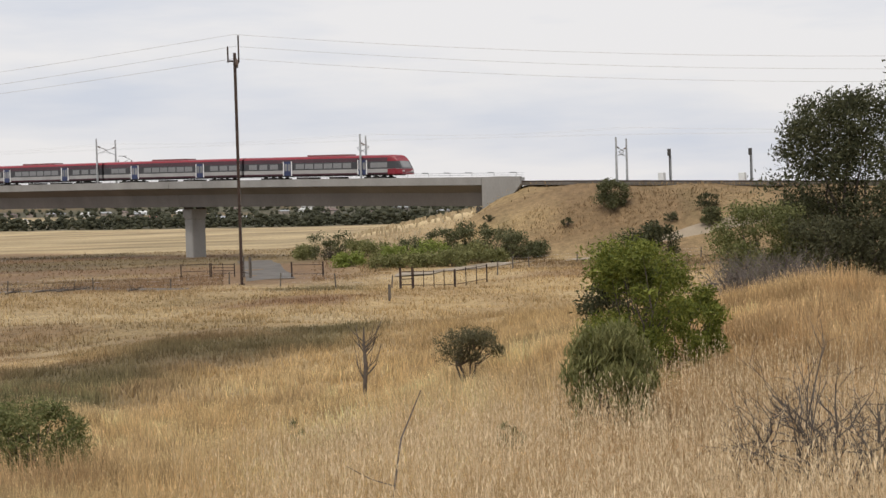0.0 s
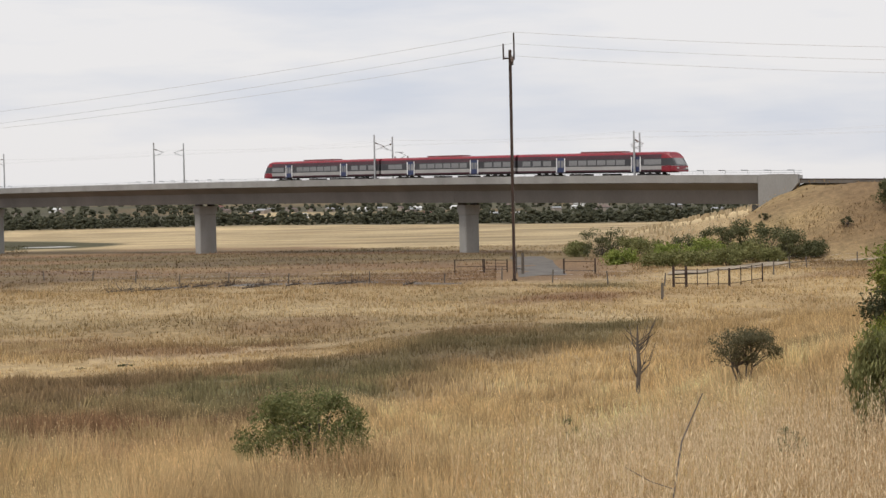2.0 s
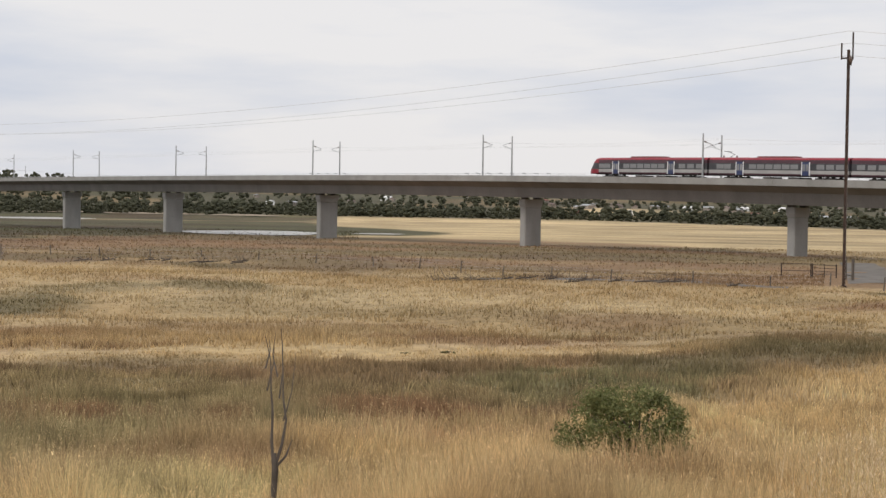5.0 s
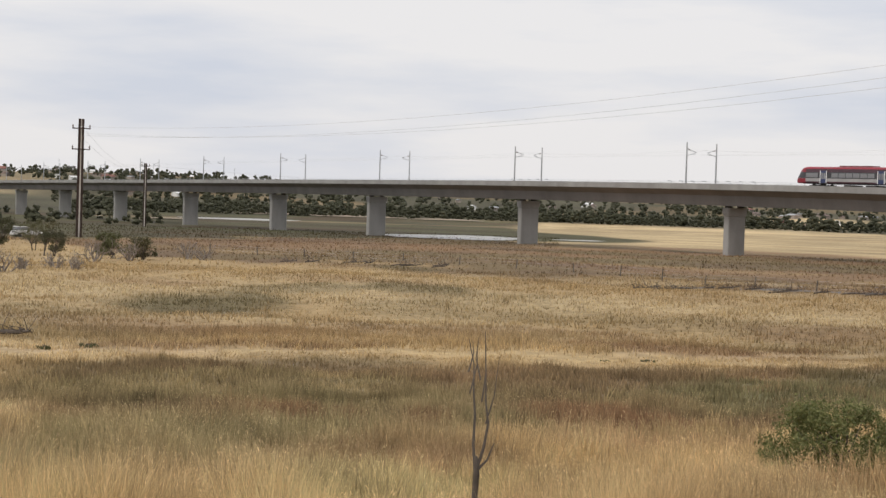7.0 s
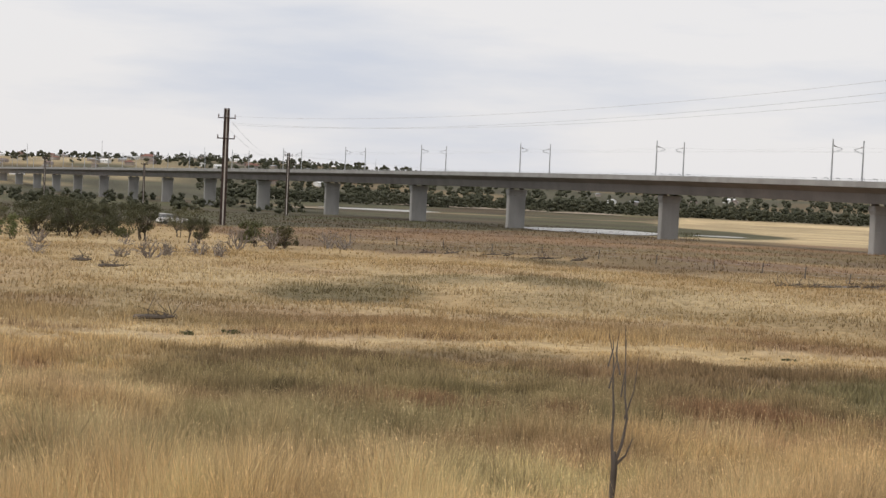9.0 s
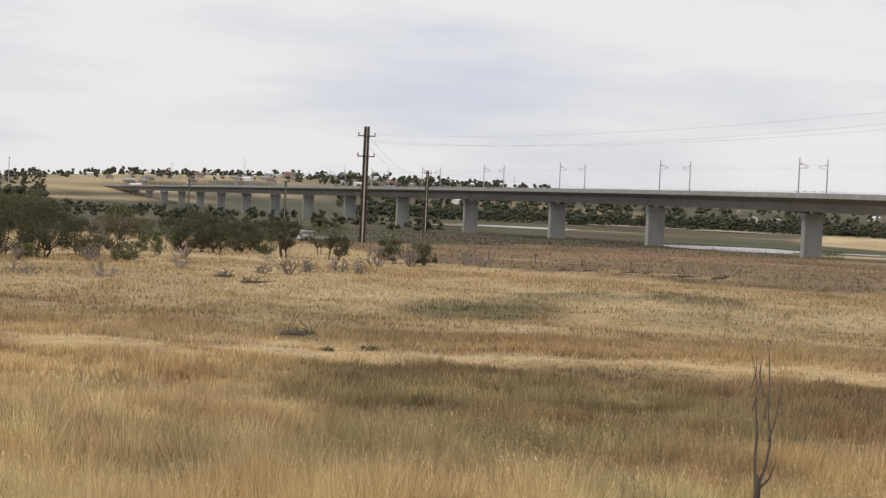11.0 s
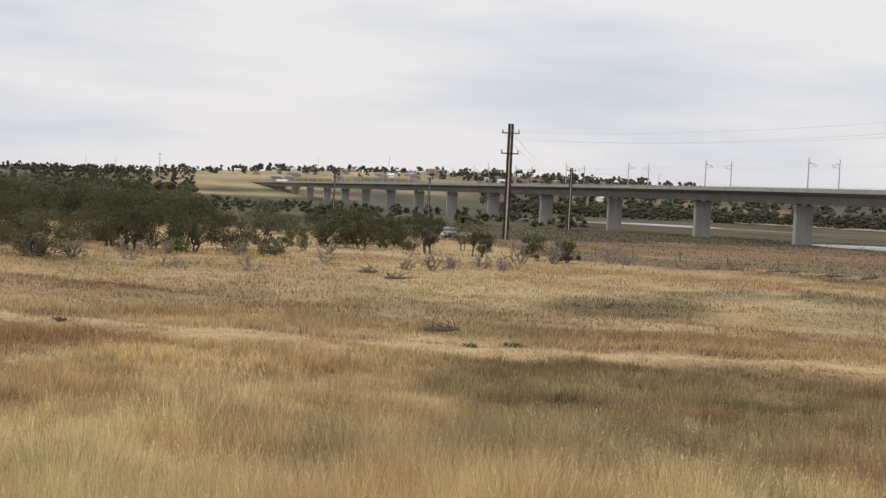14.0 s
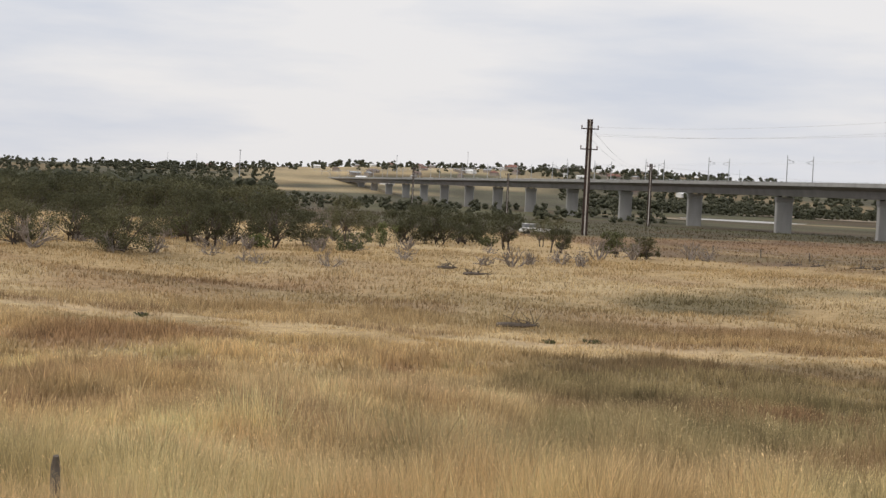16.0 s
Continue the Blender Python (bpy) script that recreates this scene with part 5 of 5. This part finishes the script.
far_woods("far_woods", "scattered dark trees between houses on the far hills", scatter, 32, 8, 0.6, GREEN_HAZED, 6, 0.34)
dense = [(51.8 + 16.0 * fr.random(), 330 + 1350 * fr.random() ** 1.15, 5.2 + 3.4 * fr.random()) for _ in range(950)]
far_woods("far_woods", "dense dark woodland climbing the far hill", dense, 33, 9, 0.6, GREEN_HAZED, 7, 0.42)
low = [(38 + 14 * fr.random(), 430 + 350 * fr.random(), 2.0 + 2.6 * fr.random()) for _ in range(170)]
far_woods("far_woods", "low scrub under the far viaduct spans", low, 34, 8, 0.4, GREEN_HAZED, 6, 0.38)

# planted rows with guards on the mound
rg = np.random.default_rng(41)
gm = bmesh.new()
for k in range(800):
    az, r = 6.5 - 11 * rg.random(), 222 + 75 * rg.random()
    p = polar(az, r)
    z = float(land(p.x, p.y))
    if z - EYE > -4.9:
        box(gm, p.x - 0.12, p.x + 0.12, p.y - 0.12, p.y + 0.12, z - 0.1, z + 0.45 + 0.3 * rg.random())
tagged(new("tree_guards", mesh_of("tree_guards", gm, GUARD)), "rows of pale tree guards on a planted mound", "tree guards", kind="stuff")


# ---- grass ----
def blades(name, label, r0, r1, count, h0, h1, width, seed, az0=-20.0, az1=64.0, heads=0, head=1.0):
    """Dry grass between two distances: single tapered blades, and seed heads near the camera."""
    rng = np.random.default_rng(seed)
    r = np.sqrt(r0 ** 2 + (r1 ** 2 - r0 ** 2) * rng.random(count))
    az = az0 + (az1 - az0) * rng.random(count)
    x, y = -r * np.sin(np.radians(az)), r * np.cos(np.radians(az))
    # tussocks: pull blades together
    u, v = x * 0.83 + y * 0.56 + 0.3 * np.sin(y * 3.1), y * 0.83 - x * 0.56 + 0.3 * np.sin(x * 2.7)
    tx, ty = np.floor(u / 0.4), np.floor(v / 0.4)
    q = np.sin(tx * 12.9 + ty * 78.2) * 43758.5
    q -= np.floor(q)
    pull = 0.5 * (q > 0.5) * (r < 45)
    du, dv = (tx * 0.4 + 0.2 - u) * pull, (ty * 0.4 + 0.2 - v) * pull
    x, y = x + du * 0.83 - dv * 0.56, y + du * 0.56 + dv * 0.83
    r, az = np.hypot(x, y), np.degrees(np.arctan2(-x, y))
    trackr = track_line(az)
    keep = ~((np.abs(r - trackr - 0.5) < 0.8) & (az > 11) & (rng.random(count) < 0.8))
    keep &= ~((az < 1.9) & (az > -13) & (r > np.interp(az, [-12, -8.8, -4.6, -2, 0.5, 7.5], [157, 156, 151, 137, 122, 121])) & (r < np.interp(az, [-12, -8.8, -4.6, -2, 0.5, 7.5], [164, 163, 161, 151, 135, 129])))
    keep &= ~((az > 4.7) & (az < 7.8) & (r > 120) & (r < 190))
    x, y, r, trackr = x[keep], y[keep], r[keep], trackr[keep]
    n = len(x)
    z = land(x, y)
    h = (h0 + (h1 - h0) * rng.random(n)) * (0.4 + 1.2 * vnoise(x, y, 1.9, 51)) * (0.55 + 0.9 * vnoise(x, y, 0.6, 52))
    b = polar(14.75, 18.9)
    h *= 1 - 0.85 * np.exp(-((x - b.x) ** 2 + (y - b.y) ** 2) / 2.4)
    h *= 1 - 0.55 * step(7.5, 2.0, trackr - r) * (trackr > r)
    a = rng.random(n) * math.tau
    w = width * (0.6 + 0.8 * rng.random(n))
    lean = h * (0.1 + 0.6 * rng.random(n) ** 1.5)
    la = rng.random(n) * math.tau
    base = np.stack([x, y, z - 0.03], 1)
    sv = np.stack([np.cos(a) * w / 2, np.sin(a) * w / 2, np.zeros(n)], 1)
    tip = base + np.stack([np.cos(la) * lean, np.sin(la) * lean, h], 1)
    v = np.stack([base - sv, base + sv, tip], 1)
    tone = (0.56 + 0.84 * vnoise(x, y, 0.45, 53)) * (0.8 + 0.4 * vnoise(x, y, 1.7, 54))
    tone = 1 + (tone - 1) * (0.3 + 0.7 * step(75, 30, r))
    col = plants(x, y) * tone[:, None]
    # tips painted brighter than the feet, making up for light lost among the blades
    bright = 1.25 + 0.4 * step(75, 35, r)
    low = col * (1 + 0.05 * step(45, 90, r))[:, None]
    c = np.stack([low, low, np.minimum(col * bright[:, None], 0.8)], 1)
    if heads:
        k = rng.choice(n, heads, replace=False)
        t, l = tip[k], head * (0.035 + 0.05 * rng.random(heads))
        dv = np.stack([np.cos(la[k]) * l * 0.75, np.sin(la[k]) * l * 0.75, l * (0.85 - 1.0 * rng.random(heads))], 1)
        hv = sv[k] / w[k][:, None] * (head * (0.006 + 0.008 * rng.random(heads)))[:, None]
        v = np.concatenate([v, np.stack([t - dv * 0.6, t + hv, t + dv * 0.5], 1), np.stack([t - dv * 0.6, t + dv * 0.5, t - hv], 1)])
        hc = np.repeat(((col[k] * 1.0 + PALE * 0.85) * (0.65 + 0.7 * rng.random(heads) ** 1.5)[:, None])[:, None], 3, 1)
        c = np.concatenate([c, hc, hc])
    n = len(v)
    me = bpy.data.meshes.new(name)
    me.vertices.add(3 * n)
    me.vertices.foreach_set("co", v.reshape(-1))
    me.loops.add(3 * n)
    me.loops.foreach_set("vertex_index", np.arange(3 * n, dtype=np.int32))
    me.polygons.add(n)
    me.polygons.foreach_set("loop_start", np.arange(0, 3 * n, 3, dtype=np.int32))
    me.polygons.foreach_set("loop_total", np.full(n, 3, dtype=np.int32))
    me.update()
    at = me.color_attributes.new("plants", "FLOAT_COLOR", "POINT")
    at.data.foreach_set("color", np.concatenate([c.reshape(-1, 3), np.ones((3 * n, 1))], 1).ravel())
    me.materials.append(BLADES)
    return tagged(new(name, me), label, "grass", kind="stuff")


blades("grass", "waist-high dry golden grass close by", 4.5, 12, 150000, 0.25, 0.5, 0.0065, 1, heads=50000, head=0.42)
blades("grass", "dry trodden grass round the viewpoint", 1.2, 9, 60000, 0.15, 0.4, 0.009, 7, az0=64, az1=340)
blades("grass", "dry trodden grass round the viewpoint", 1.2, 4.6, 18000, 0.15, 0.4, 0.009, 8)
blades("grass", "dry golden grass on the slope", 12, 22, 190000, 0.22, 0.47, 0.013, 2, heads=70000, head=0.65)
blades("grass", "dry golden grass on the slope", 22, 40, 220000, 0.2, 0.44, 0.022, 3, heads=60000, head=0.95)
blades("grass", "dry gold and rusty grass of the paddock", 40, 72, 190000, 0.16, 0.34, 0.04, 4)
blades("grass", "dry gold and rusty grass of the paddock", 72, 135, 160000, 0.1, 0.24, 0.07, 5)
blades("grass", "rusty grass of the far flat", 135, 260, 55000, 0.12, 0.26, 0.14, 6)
blades("grass", "coarse brown tussock grass on the railway bank", 138, 172, 16000, 0.12, 0.3, 0.1, 12, az0=-14, az1=3)
blades("sedge", "dark sedge and rushes on the river flat", 265, 420, 16000, 0.15, 0.4, 0.2, 9, az0=24)


def oats(seed, count):
    """Wild oats: thin stalks with hanging pale spikelets."""
    rng = np.random.default_rng(seed)
    r = 6.5 + 13 * rng.random(count) ** 1.3 * np.clip(0.55 + 0.45 * rng.random(count), 0, 1)
    az = -19 + 25 * rng.random(count) ** 1.5 + rng.normal(size=count) * 2
    x, y = -r * np.sin(np.radians(az)), r * np.cos(np.radians(az))
    z = land(x, y)
    h = 0.5 + 0.4 * rng.random(count)
    la = rng.random(count) * math.tau
    co, tip, side = [], [], []
    for f in np.linspace(0.55, 1.0, 8):
        k = 0.10 * f * rng.random(count)
        p = np.stack([x + np.cos(la) * (0.12 * f * f * h + k * np.cos(la * 7 + f * 9)), y + np.sin(la) * 0.12 * f * f * h + k * np.sin(la * 5 + f * 11), z + h * f + rng.normal(size=count) * 0.02], 1)
        t = unit(rng, count) * 0.4
        t[:, 2] -= 0.8
        s = np.cross(t, unit(rng, count))
        ln = (0.011 + 0.010 * rng.random(count))[:, None]
        co.append(p), tip.append(t * ln * 1.25), side.append(s * ln * 0.22)
    # stalks
    base = np.stack([x, y, z], 1)
    top = np.stack([x + np.cos(la) * 0.12 * h, y + np.sin(la) * 0.12 * h, z + h], 1)
    co.append((base + top) / 2), tip.append((top - base) / 2), side.append(np.cross((top - base) / h[:, None], unit(rng, count)) * 0.0022)
    return cards("wild_oats", np.concatenate(co), np.concatenate(tip), np.concatenate(side), OATS)


tagged(new("wild_oats", oats(3, 13000)), "pale wild oats with drooping seed heads", "grass", kind="stuff")
